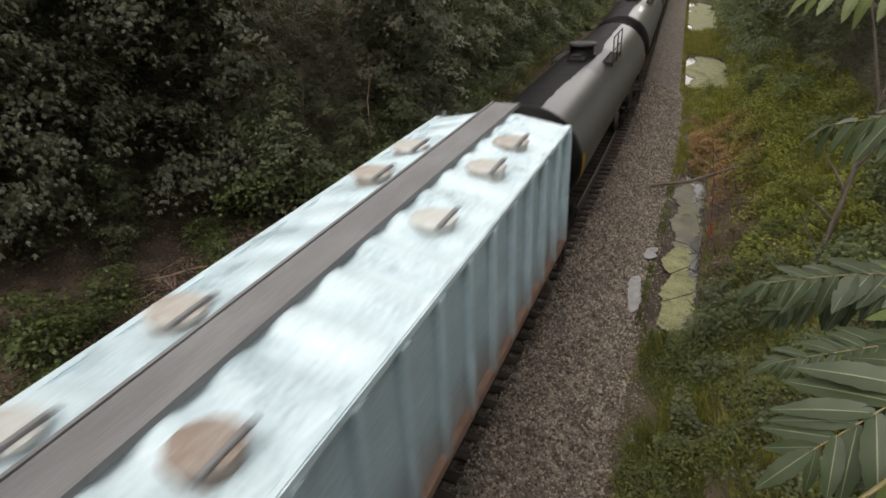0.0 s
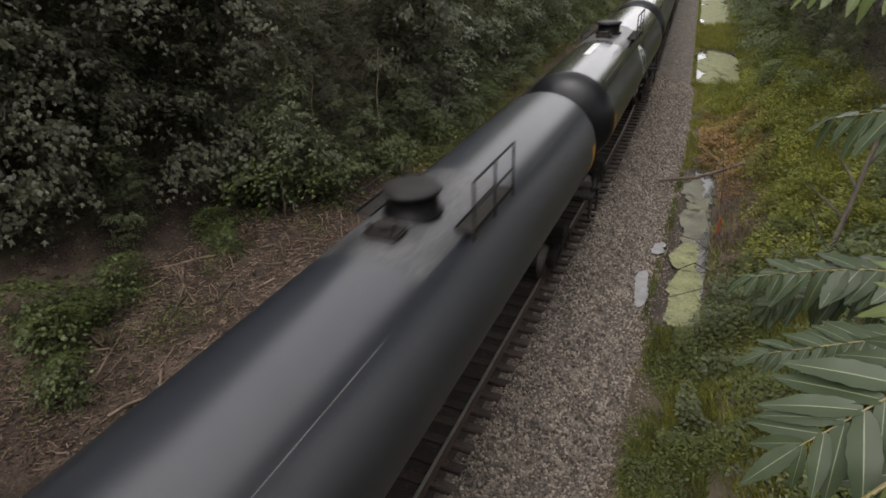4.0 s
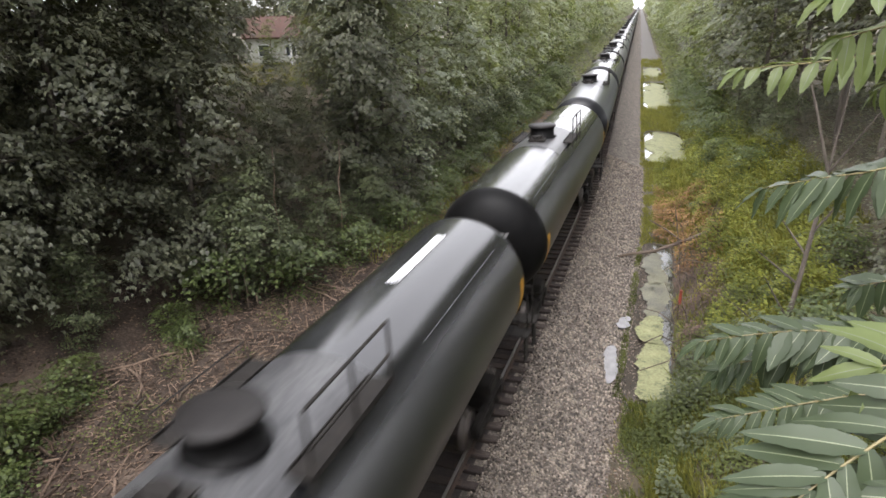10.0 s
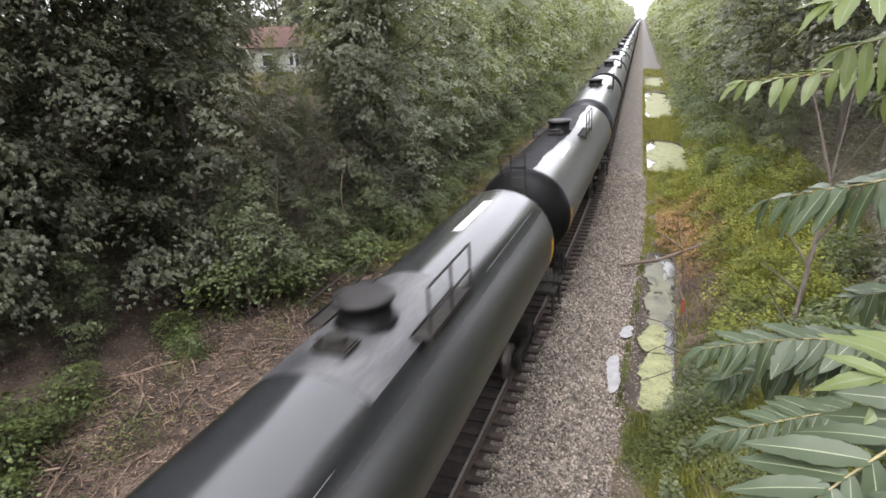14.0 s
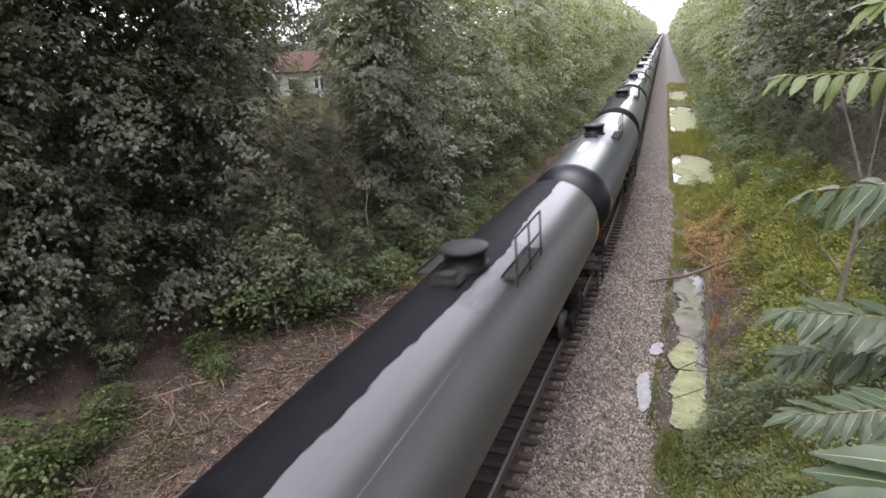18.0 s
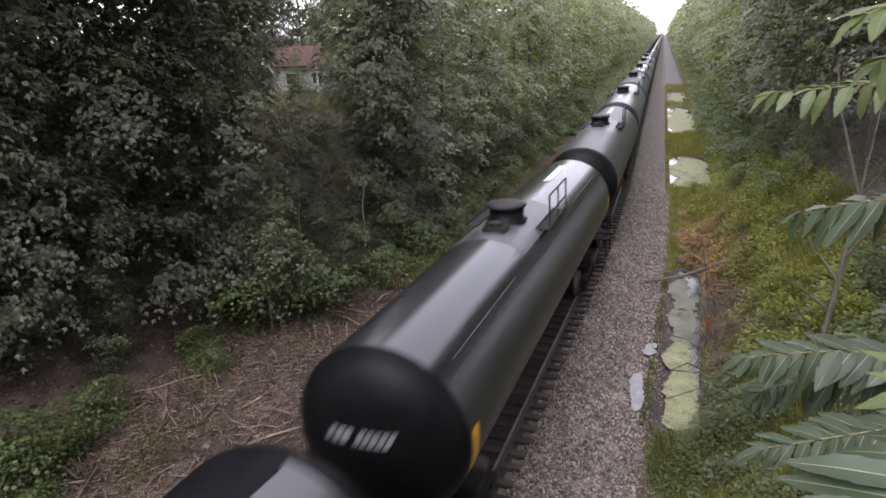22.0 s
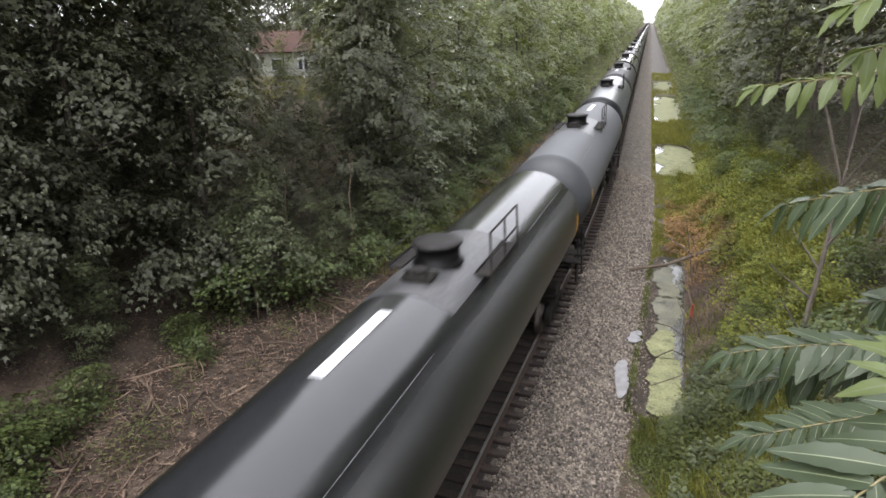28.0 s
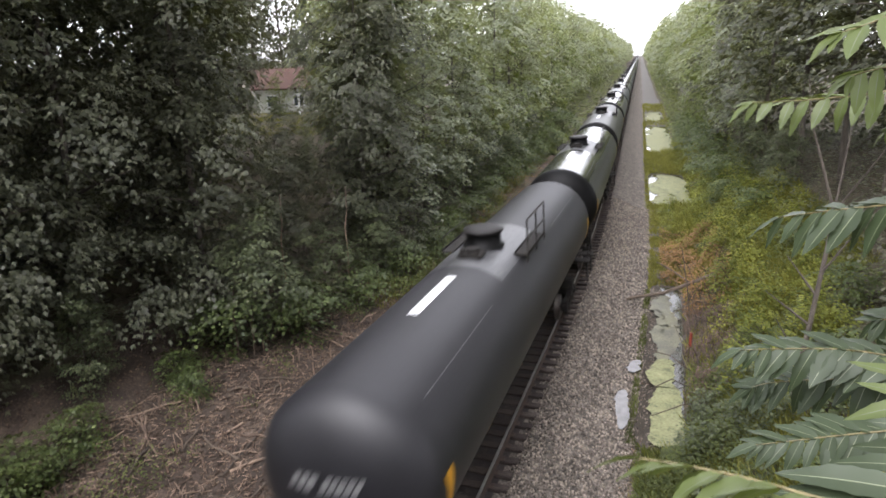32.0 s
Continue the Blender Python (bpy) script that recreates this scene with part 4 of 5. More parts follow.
def motions():
    """The train runs towards the camera and under it at an even pace; leaves sway."""
    times = [0.5 * i for i in range(65)]
    for n, car in CARS:
        lead = FIRST if n == 0 else FIRST - 0.6
        walk(car, [(t, along(lead + LENGTH * n - SPEED * t)) for t in times])
    spun = {}
    for n, car in CARS:
        for ob in car.children_recursive:
            if ob.name.startswith("wheelset"):
                key = ob.location.y > 0
                if key in spun:
                    ob.rotation_mode = "QUATERNION"
                    ob.animation_data_create()
                    ob.animation_data.action, ob.animation_data.action_slot = spun[key].action, spun[key].action_slot
                    continue
                y = ob.location.y
                walk(ob, [(i / FPS, pose(0, y, 0.457, math.degrees(SPEED / 0.457 * i / FPS))) for i in range(32 * FPS + 1)])
                spun[key] = ob.animation_data
    for ob, rows in SWAY:
        walk(ob, rows)


# ---- plants ----
def leaves(points, ways, size, rs, droop=0.5, shape=(0.5, 0.55), lobed=False):
    """Broad folded leaves at points; ways give where each one's upper side faces. Lobed ones have three points, as maples do."""
    n = len(points)
    s = size * rs.uniform(0.65, 1.35, (n, 1))
    up = ways + rs.normal(0, 0.16, (n, 3))
    up /= np.linalg.norm(up, axis=1, keepdims=True) + 1e-9
    t = rs.normal(0, 1, (n, 3)) - np.array([0, 0, droop])
    t -= up * (t * up).sum(1, keepdims=True)
    t /= np.linalg.norm(t, axis=1, keepdims=True) + 1e-9
    b = np.cross(up, t)
    tip = points + t * s - up * s * 0.22
    if lobed:
        wing, notch = points + t * s * 0.5 - up * s * 0.14, points + t * s * 0.52 + up * s * 0.03
        v = np.stack([points, wing + b * s * 0.62, notch + b * s * 0.22, tip, notch - b * s * 0.22, wing - b * s * 0.62], 1).reshape(-1, 3)
        f = (np.array([(0, 3, 2, 1), (0, 5, 4, 3)])[None] + 6 * np.arange(n)[:, None, None]).reshape(-1, 4)
        return v, f
    mid = points + t * s * shape[1] + up * s * 0.05
    v = np.stack([points, mid + b * s * shape[0] - up * s * 0.06, tip, mid - b * s * shape[0] - up * s * 0.06], 1).reshape(-1, 3)
    f = np.arange(4 * n).reshape(-1, 4)
    return v, f


def crown_mesh(name, count, size, blobs, mat, seed, sprays=16, spread=0.5, inner=0.45, lobed=False):
    """Leaf sprays over the skins of overlapping blobs (x, y, z, rx, ry, rz)."""
    rs = np.random.RandomState(seed)
    pts, ways = [], []
    weights = np.array([b[3] * b[4] + b[4] * b[5] + b[3] * b[5] for b in blobs])
    weights = weights / weights.sum()
    for bl, w in zip(blobs, weights):
        k = max(1, int(count * w / sprays))
        d = rs.normal(0, 1, (k, 3))
        d /= np.linalg.norm(d, axis=1, keepdims=True)
        rad = inner + (1 - inner) * rs.rand(k, 1) ** 0.5
        lump = np.array([noise.noise(Vector(x) * 2.2 + Vector((seed, 0, bl[2]))) for x in d])[:, None]
        c = np.array(bl[:3]) + d * rad * (1 + 0.35 * lump) * np.array(bl[3:])
        keep = np.array([noise.noise(Vector(p) * 0.7 + Vector((0, seed * 3.1, 0))) for p in c]) > -0.22
        c, d = c[keep], d[keep]
        out = d * (0.6, 0.6, 0.2) + np.array([0, 0, 1.0])
        for cc, oo in zip(c, out):
            off = rs.normal(0, 1, (sprays, 3)) * (spread, spread, spread * 0.09)
            off -= oo * ((off * oo).sum(1, keepdims=True) - off[:, 2:] * 0.5) * 0.6
            off[:, 2] -= 0.25 * (off[:, 0] ** 2 + off[:, 1] ** 2) / max(spread, 0.1)
            pts.append(cc + off)
            ways.append(np.repeat(oo[None] / np.linalg.norm(oo), sprays, 0))
    v, f = leaves(np.concatenate(pts), np.concatenate(ways), size, rs, lobed=lobed)
    return fast_mesh(name, v, f, mat)


def trunk_mesh(height, r, seed, limbs=9, lean=0.05):
    """A tapered, slightly bent trunk with forked limbs."""
    rd = random.Random(seed)
    bm = bmesh.new()
    p, pts = Vector((0, 0, -0.6)), []
    for i in range(8):
        pts.append((p.copy(), r * (1 - 0.11 * i)))
        p = p + Vector((rd.uniform(-lean, lean) * height / 5, rd.uniform(-lean, lean) * height / 5, (height * 0.86 + 0.6) / 7))
    for (a, ra), (b, rb) in zip(pts, pts[1:]):
        add_rod(bm, a, b, ra, rb, 9, False)
    for i in range(limbs):
        k = rd.uniform(1.2, 6.6)
        a = pts[int(k)][0].lerp(pts[int(k) + 1][0], k % 1)
        ang = rd.uniform(0, 6.28)
        l = height * rd.uniform(0.08, 0.16)
        b = a + Vector((math.cos(ang) * l, math.sin(ang) * l, l * rd.uniform(0.2, 0.8)))
        rr = pts[int(k)][1] * 0.36
        add_rod(bm, a, b, rr, rr * 0.5, 6, False)
        for j in range(2):
            a2 = ang + rd.uniform(-0.8, 0.8)
            add_rod(bm, b, b + Vector((math.cos(a2), math.sin(a2), rd.uniform(-0.1, 0.9))) * l * 0.6, rr * 0.5, rr * 0.18, 5, False)
    return bm


def blobs_for(height, radius, low, seed, count=7):
    rd = random.Random(seed)
    out = []
    for i in range(count):
        z = low + (height - low) * (i + 0.5) / count
        w = radius * (0.65 + 0.5 * math.sin(math.pi * min(1, (i + 0.8) / count)))
        a = rd.uniform(0, 6.28)
        o = radius * 0.35
        out.append((math.cos(a) * o, math.sin(a) * o, z, w * rd.uniform(0.75, 1.1), w * rd.uniform(0.75, 1.1), (height - low) / count * rd.uniform(0.8, 1.1)))
    return out


def tree(name, height, radius, low, count, size, mat, seed, label, group, sprays=16, spread=0.5, r=0.16, m=None, category="tree", lobed=False):
    t = thing(name, label, category, group, m)
    part("trunk", trunk_mesh(height, r, seed), M["bark"], t)
    part("crown", crown_mesh(name + "_crown", count, size, blobs_for(height, radius, low, seed), mat, seed, sprays, spread, lobed=lobed), None, t)
    return t


def plant(proto, x, y, turn, s, dz=0.0, tall=1.0):
    """A copy of proto on the ground at x, y."""
    m = Matrix.Translation((x, y, ground_at(x, y) + dz)) @ pose(0, 0, 0, 0, 0, turn) @ Matrix.Diagonal((s, s, s * tall, 1))
    return copy_thing(proto, m)


def build_woods():
    r = random.Random(21)
    wall = "trees lining the cutting"
    a = tree("maple_tree", 12.5, 2.8, 0.5, 32000, 0.145, M["leaf"], 1, "dense dark green maple with foliage down to the ground", wall, 30, 0.27, lobed=True)
    a2 = tree("maple_tree", 13.0, 2.9, 0.6, 9000, 0.25, M["leaf"], 13, "dense dark green maple deeper in the woods", wall, 20, 0.34)
    b = tree("maple_tree", 16.0, 3.2, 1.6, 14000, 0.2, M["leaf_hazed"], 2, "tall broadleaf tree with an open crown, greyed by painted haze", wall, 24, 0.34)
    b2 = tree("maple_tree", 17.0, 3.2, 1.2, 11000, 0.24, M["leaf"], 12, "tall dark green broadleaf tree with an open crown", wall, 20, 0.36)
    k = tree("canopy_tree", 18.0, 3.6, 4.2, 11000, 0.22, M["leaf"], 15, "tall dark broadleaf tree with a bare shaded trunk", wall, 22, 0.36, r=0.2)
    c = tree("young_tree", 6.5, 1.9, 0.2, 7000, 0.135, M["leaf4"], 3, "green young tree at the edge of the woods", wall, 16, spread=0.25, r=0.05, lobed=True)
    d = tree("far_tree", 13.5, 3.4, 0.8, 4200, 0.29, M["leaf_hazed"], 4, "distant broadleaf tree along the line, greyed by painted haze", wall, 14, 0.42, 0.2)
    e = tree("far_tree", 11.0, 3.2, 0.2, 3600, 0.29, M["leaf2"], 5, "distant bright green broadleaf tree along the line", wall, 14, 0.42, 0.2)
    d2 = tree("far_tree", 15.0, 3.6, 0.4, 620, 0.9, M["leaf_hazed"], 14, "far tree towards the horizon, greyed by painted haze, also added out of view", wall, 5, 0.9, 0.2)
    sh = "shrubs along the cutting"
    s1 = tree("shrub", 2.4, 1.3, 0.0, 3000, 0.12, M["leaf5"], 6, "green leafy shrub at the foot of the woods", sh, spread=0.3, r=0.03, category="shrub")
    s2 = tree("shrub", 1.5, 0.9, 0.0, 2400, 0.09, M["leaf5"], 7, "low green bush on the leaf litter", sh, spread=0.22, r=0.02, category="shrub")
    first = {}

    def put(p, x, y, turn, s, tall=1.1):
        if p.name not in first:
            first[p.name] = 1
            p.matrix_basis = Matrix.Translation((x, y, ground_at(x, y))) @ pose(0, 0, 0, 0, 0, turn) @ Matrix.Diagonal((s, s, s * tall, 1))
        else:
            plant(p, x, y, turn, s, 0, tall)

    def at(u, y):
        return side(y) + u, y

    # the wooded west side, near the camera
    for u, y, p, s in ((-15.2, 5.5, a, 1.0), (-13.4, 9.5, a, 0.95), (-12.4, 13.4, a, 1.0), (-11.4, 17.2, a, 0.95), (-10.2, 21.0, a, 0.42), (-9.3, 25.0, a, 0.92), (-9.6, 29.5, b, 0.9), (-9.4, 34.5, b, 0.9),
                       (-9.2, 40, b, 0.9), (-9.4, 45.5, e, 1.0), (-9.2, 51, b, 0.9), (-9.0, 57, e, 0.95), (-9.2, 63, b, 0.95),
                       (-19, 3, b2, 1.0), (-16.5, 11.5, a2, 1.05), (-15.5, 15.5, b2, 0.95), (-14.8, 18.8, a2, 1.0), (-16.8, 22.5, a2, 0.9), (-10.2, 28, b, 0.85), (-13.6, 34, b, 1.0), (-14, 40, b, 1.0), (-14.5, 48, b, 1.0), (-14, 56, b, 1.0), (-14, 64, b, 1.0),
                       (-24, 8, b2, 1.1), (-21, 14, b2, 1.1), (-19.5, 20, b2, 1.0), (-16.8, 41, b, 0.9), (-21, 50, b, 1.0), (-21, 0, a2, 1.1), (-28, 5, b2, 1.1), (-29, 14, b2, 1.2), (-27, 22, a2, 1.1), (-20.5, 26, a2, 0.6), (-25, 31, a2, 0.62), (-36, 30, b, 0.9), (-36, 18, b2, 1.2), (-18.5, 7.5, a2, 1.0),
                       (-24.5, 38, a2, 0.75), (-36, 68, b2, 1.2), (-42, 66, b2, 1.2), (-31, 72, b2, 1.2), (-48, 62, b2, 1.2), (-32.6, 47, b2, 1.0), (-43, 74, b2, 1.3), (-27, 64, b, 1.1), (-30.5, 52, e, 0.3), (-22.2, 45, a2, 0.6),
                       (-18.4, 26.8, a2, 0.8), (-24, 25, b2, 1.1), (-31, 36, b2, 1.1), (-12.8, 10.6, a, 0.92), (-15.6, 21.6, a2, 0.9)):
        put(p, *at(u + r.uniform(-0.4, 0.4), y + r.uniform(-0.5, 0.5)), r.uniform(0, 360), s * r.uniform(0.93, 1.07), 1.25 if u < -13 and s > 0.7 else 1.1)
    for u, y, s in ((-8.6, 16.6, 0.75), (-8.2, 19.8, 0.7), (-7.9, 23.5, 0.72), (-7.6, 28, 0.8), (-7.7, 33, 0.75), (-7.6, 38.5, 0.8), (-7.7, 43, 0.85), (-7.6, 49, 0.9), (-7.7, 55, 0.85), (-7.6, 61, 0.9), (-11.2, 11.5, 0.62), (-15.4, 31, 0.4), (-17.5, 34.5, 0.3)):
        put(c, *at(u, y), r.uniform(0, 360), s, 1.0)
    for u, y, s, p in ((-9.0, 15.4, 1.0, s1), (-7.5, 17.4, 0.9, s1), (-9.5, 13.3, 0.8, s2), (-8.6, 12.9, 0.9, s2), (-9.3, 9.7, 1.1, s2), (-8.9, 8.3, 0.9, s2), (-8.4, 7.1, 1.3, s2), (-9.6, 7.4, 1.4, s2), (-7.4, 6.3, 1.0, s2),
                       (-7.2, 21, 0.8, s1), (-7.0, 24.5, 0.8, s1), (-6.8, 27.5, 0.7, s1), (-6.9, 31, 0.8, s1), (-6.7, 35, 0.8, s1), (-6.7, 40, 0.9, s1), (-6.8, 46, 1.0, s1), (-6.6, 52, 1.0, s1), (-6.7, 58, 1.1, s1), (-6.5, 66, 1.2, s1), (-6.4, 74, 1.5, s1), (-6.5, 80, 1.2, s1)):
        put(p, *at(u, y), r.uniform(0, 360), s, 1.0)
    # the east bank
    for u, y, p, s in ((13.0, 21, k, 0.95), (12.0, 26.5, k, 0.95), (11.4, 32, k, 0.95), (10.8, 38, k, 0.9), (10.4, 44, b2, 0.9), (10.0, 50, b, 0.9), (9.8, 56, a2, 1.0), (9.6, 62, b, 0.9),
                       (10.6, 17.5, a2, 0.36), (9.6, 34.5, c, 0.7), (9.2, 41, c, 0.8), (14.2, 16, k, 0.9), (17, 18, a2, 1.1), (16.5, 24, a2, 1.1), (16, 30, a2, 1.1), (15, 36, a2, 1.1), (15, 46, a2, 1.1), (15, 58, b, 1.0)):
        put(p, *at(u + r.uniform(-0.4, 0.4), y), r.uniform(0, 360), s * r.uniform(0.93, 1.07), 1.3 if u > 14 else 1.1)
    for u, y, s, p in ((7.6, 12.5, 0.5, s1), (8.4, 15.5, 0.7, s1), (7.6, 19.0, 0.45, s2), (9.2, 20, 0.6, s1), (8.9, 26, 0.55, s1), (8.4, 33, 0.7, s1), (7.6, 37.5, 0.7, s1), (8.2, 42, 1.1, s1), (7.9, 48, 1.1, s1),
                       (8.2, 54, 1.2, s1), (8.0, 60, 1.2, s1), (7.6, 67, 1.2, s1), (7.4, 75, 1.2, s1), (6.5, 36, 0.5, s2), (6.9, 41, 0.7, s2), (6.2, 31, 0.5, s2)):
        put(p, *at(u, y), r.uniform(0, 360), s, 1.0)
    # unseen woods added behind the bridge on both sides, to block low sky light
    for y in range(-64, 16, 8):
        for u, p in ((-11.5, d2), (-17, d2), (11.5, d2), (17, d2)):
            if u > 0 or y < 0:
                if u > 0 and y > -12:
                    p, u = a2, u + 3.0
                put(p, *at(u + r.uniform(-0.6, 0.6), y + r.uniform(-1.5, 1.5)), r.uniform(0, 360), r.uniform(0.95, 1.15))
    # onwards to the horizon
    y = 69.0
    while y < 900:
        step = 5.0 + 0.018 * (y - 69)
        for u0, k in ((-10.4, 1), (-16, 1), (11.0, 1), (17, 1)):
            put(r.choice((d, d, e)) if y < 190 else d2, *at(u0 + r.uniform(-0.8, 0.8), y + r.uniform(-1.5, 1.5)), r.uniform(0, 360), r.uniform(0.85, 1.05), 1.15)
        y += step


def grass_sheet(name, count, u0, u1, y0, y1, lo, hi, mat, seed, label, category, power=1.5, thin=None):
    """Grass blades as bent slivers over a stretch of bank."""
    rs = np.random.RandomState(seed)
    v, n = np.empty((count, 3, 3)), 0
    while n < count:
        y = y0 + (y1 - y0) * rs.rand() ** power
        u = rs.uniform(u0, u1)
        if noise.noise((u * 0.8, y * 0.8, seed)) < rs.uniform(-0.5, 0.35) or (thin and rs.rand() < thin(u, y)) or (u > 3.4 and land(u, y) < -0.83):
            continue
        h, a = rs.uniform(lo, hi), rs.uniform(0, 6.28)
        x, z = side(y) + u, land(u, y) - 0.02
        w = 0.012 + 0.03 * h
        lx, ly = rs.normal(0, 0.35) * h - 0.2 * h * (u > 0), rs.normal(0, 0.35) * h
        v[n] = ((x - w * math.cos(a), y - w * math.sin(a), z), (x + w * math.cos(a), y + w * math.sin(a), z), (x + lx, y + ly, z + h))
        n += 1
    ob = new(name, fast_mesh(name, v.reshape(-1, 3), np.arange(3 * count).reshape(-1, 3), mat))
    return tagged(ob, label, category, kind="stuff")


def weed_sheet(name, count, u0, u1, y0, y1, height, size, mat, seed, label, category, power=1.4, cut=0.0):
    """Leafy low weeds: leaves in clumps that rise from the ground."""
    rs = np.random.RandomState(seed)
    pts = []
    while len(pts) < count:
        y = y0 + (y1 - y0) * rs.rand() ** power
        u = rs.uniform(u0, u1)
        d = noise.noise((u * 0.9, y * 0.9, seed * 1.3))
        if d < cut + rs.uniform(-0.25, 0.15) or (u > 3.4 and height > 0.1 and land(u, y) < -0.83):
            continue
        pts.append((side(y) + u, y, land(u, y) + rs.rand() ** 0.7 * height * (0.4 + max(0, d) * 2)))
    pts = np.array(pts)
    v, f = leaves(pts, np.tile((0, 0, 1.0), (count, 1)), size, rs, 0.3, (0.36, 0.5))
    ob = new(name, fast_mesh(name, v, f, mat))
    return tagged(ob, label, category, kind="stuff")


def twig_sheet(name, count, u0, u1, y0, y1, mat, seed, label, power=1.0):
    """Short broken stalks and bark lying every way on the litter, each a three-sided sliver."""
    rs = np.random.RandomState(seed)
    v = np.empty((count, 6, 3))
    for i in range(count):
        y, u = y0 + (y1 - y0) * rs.rand() ** power, rs.uniform(u0, u1)
        l, w, a = rs.uniform(0.06, 0.22) * (1 + 1.5 * (rs.rand() < 0.06)), rs.uniform(0.006, 0.02), rs.uniform(0, 6.28)
        d = np.array((math.cos(a), math.sin(a), rs.normal(0, 0.12)))
        p = np.array((side(y) + u, y, land(u, y) + 0.02 + 0.02 * rs.rand()))
        n = np.array((-d[1], d[0], 0)) * w
        ring = np.stack([n, -n, np.array((0, 0, 1.6 * w))])
        v[i, :3], v[i, 3:] = p + ring, p + d * l + ring * 0.7
    tri = np.array([(0, 1, 4, 3), (1, 2, 5, 4), (2, 0, 3, 5)])
    f = (tri[None] + 6 * np.arange(count)[:, None, None]).reshape(-1, 4)
    ob = new(name, fast_mesh(name, v.reshape(-1, 3), f, mat))
    return tagged(ob, label, "leaf litter", kind="stuff")


def build_bank():
    grass_sheet("bank_grass", 30000, 5.2, 10.5, 22, 75, 0.2, 0.65, M["grass"], 5, "long yellow-green grass on the cutting slope", "grass", 1.2,
                lambda u, y: 0.9 * smooth(19.5, 21, y) * (1 - smooth(33, 38, y)) * (1 - smooth(6.2, 7.4, u)))
    grass_sheet("bank_grass", 15000, 4.6, 9.0, 6, 22, 0.15, 0.5, M["grass"], 6, "rough green grass low on the slope", "grass", 1.0,
                lambda u, y: 0.75 * smooth(17, 18, y) * (1 - smooth(5.8, 6.6, u)))
    weed_sheet("fern_weeds", 24000, 5.9, 9.6, 17, 48, 1.3, 0.11, M["fern"], 7, "feathery yellow-green weeds over the slope", "weeds", 1.0, 0.0)
    weed_sheet("bank_weeds", 26000, 4.5, 8.5, 6, 20, 0.55, 0.075, M["weed"], 8, "low green weeds at the foot of the slope", "weeds", 1.0, -0.1)
    weed_sheet("bank_weeds", 12000, 4.8, 9.0, 6, 19, 0.8, 0.09, M["leaf4"], 18, "dark leafy weeds on the slope", "weeds", 1.0, 0.1)
    weed_sheet("bank_weeds", 12000, 6.4, 10.5, 20, 75, 0.6, 0.13, M["weed"], 9, "green weeds and brambles over the slope", "weeds", 1.2, 0.05)
    weed_sheet("dead_weeds", 6000, 4.2, 6.7, 24, 36, 0.75, 0.11, M["rust"], 10, "rust-brown dead weeds beside the ditch", "weeds", 1.0, -0.15)
    weed_sheet("dead_brush", 4000, 5.0, 6.6, 17.5, 25, 0.6, 0.07, M["brush"], 30, "dull reddish-brown dead brush by the ditch", "weeds", 1.0, -0.2)
    grass_sheet("ditch_grass", 14000, 3.7, 6.4, 26.5, 43.5, 0.1, 0.3, M["grass"], 12, "tufts of grass between gravel and ditch", "grass", 1.2)
    grass_sheet("ditch_grass", 6000, 3.6, 7.0, 55, 67, 0.15, 0.5, M["grass"], 39, "rough grass between the two ponds", "grass", 1.0)
    grass_sheet("ditch_grass", 3000, 3.6, 7.0, 91, 130, 0.2, 0.6, M["grass"], 40, "rough grass along the far ditch", "grass", 1.0)
    weed_sheet("ditch_weeds", 6000, 4.2, 6.6, 33, 43.5, 0.5, 0.1, M["fern"], 33, "yellow-green weeds filling the dry ditch", "weeds", 1.0, -0.15)
    weed_sheet("pond_weeds", 2500, 6.0, 7.4, 43, 95, 0.5, 0.16, M["fern"], 34, "weeds leaning over the pond's far edge", "weeds", 1.0, -0.2)
    weed_sheet("foot_weeds", 9000, -7.6, -5.3, 22, 80, 0.7, 0.12, M["weed"], 35, "green weeds along the foot of the woods", "weeds", 1.3, 0.0)
    weed_sheet("undergrowth", 16000, 9.0, 17.0, 11, 46, 1.7, 0.15, M["leaf"], 37, "dark leafy undergrowth beneath the slope's trees", "undergrowth", 1.0, -0.35)
    grass_sheet("pond_grass", 3000, 3.5, 4.1, 42, 95, 0.1, 0.35, M["grass"], 38, "grass tufts along the pond's gravel edge", "grass", 1.0)
    weed_sheet("foot_brush", 2500, -6.6, -4.4, 22, 60, 0.3, 0.1, M["rust"], 36, "dry orange-brown weeds between gravel and woods", "weeds", 1.2, 0.0)
    ragged = lambda u, y: 0.97 * (u < 4.15 + 0.45 * noise.noise((3.3, y * 0.9, 0.5)) + 0.2 * noise.noise((1.3, y * 3.1, 0.5)))
    grass_sheet("near_tufts", 7000, 3.7, 5.6, 6, 15.6, 0.06, 0.24, M["grass"], 13, "grass tufts at the edge of the gravel", "grass", 0.9, ragged)
    grass_sheet("near_tufts", 8000, 3.7, 5.6, 6, 15.6, 0.08, 0.3, M["weed"], 27, "darker grass tufts at the edge of the gravel", "grass", 0.9, ragged)
    weed_sheet("edge_weeds", 5000, 3.9, 5.2, 6, 15.4, 0.2, 0.06, M["weed"], 28, "small weeds where gravel meets the slope", "weeds", 1.0, -0.05)
    weed_sheet("edge_litter", 3500, 3.5, 5.0, 6, 15.4, 0.02, 0.06, M["deadleaf"], 29, "brown dead leaves along the gravel edge", "leaf litter", 1.0, -0.4)
    grass_sheet("ditch_grass", 2600, 3.6, 4.3, 15, 27, 0.05, 0.2, M["weed"], 22, "sparse grass on the muddy ditch edge", "grass", 1.0)
    weed_sheet("ditch_debris", 3500, 3.65, 5.6, 14.5, 42, 0.02, 0.06, M["deadleaf"], 23, "dead leaves and bits of debris along the ditch", "debris", 1.0, -0.3)
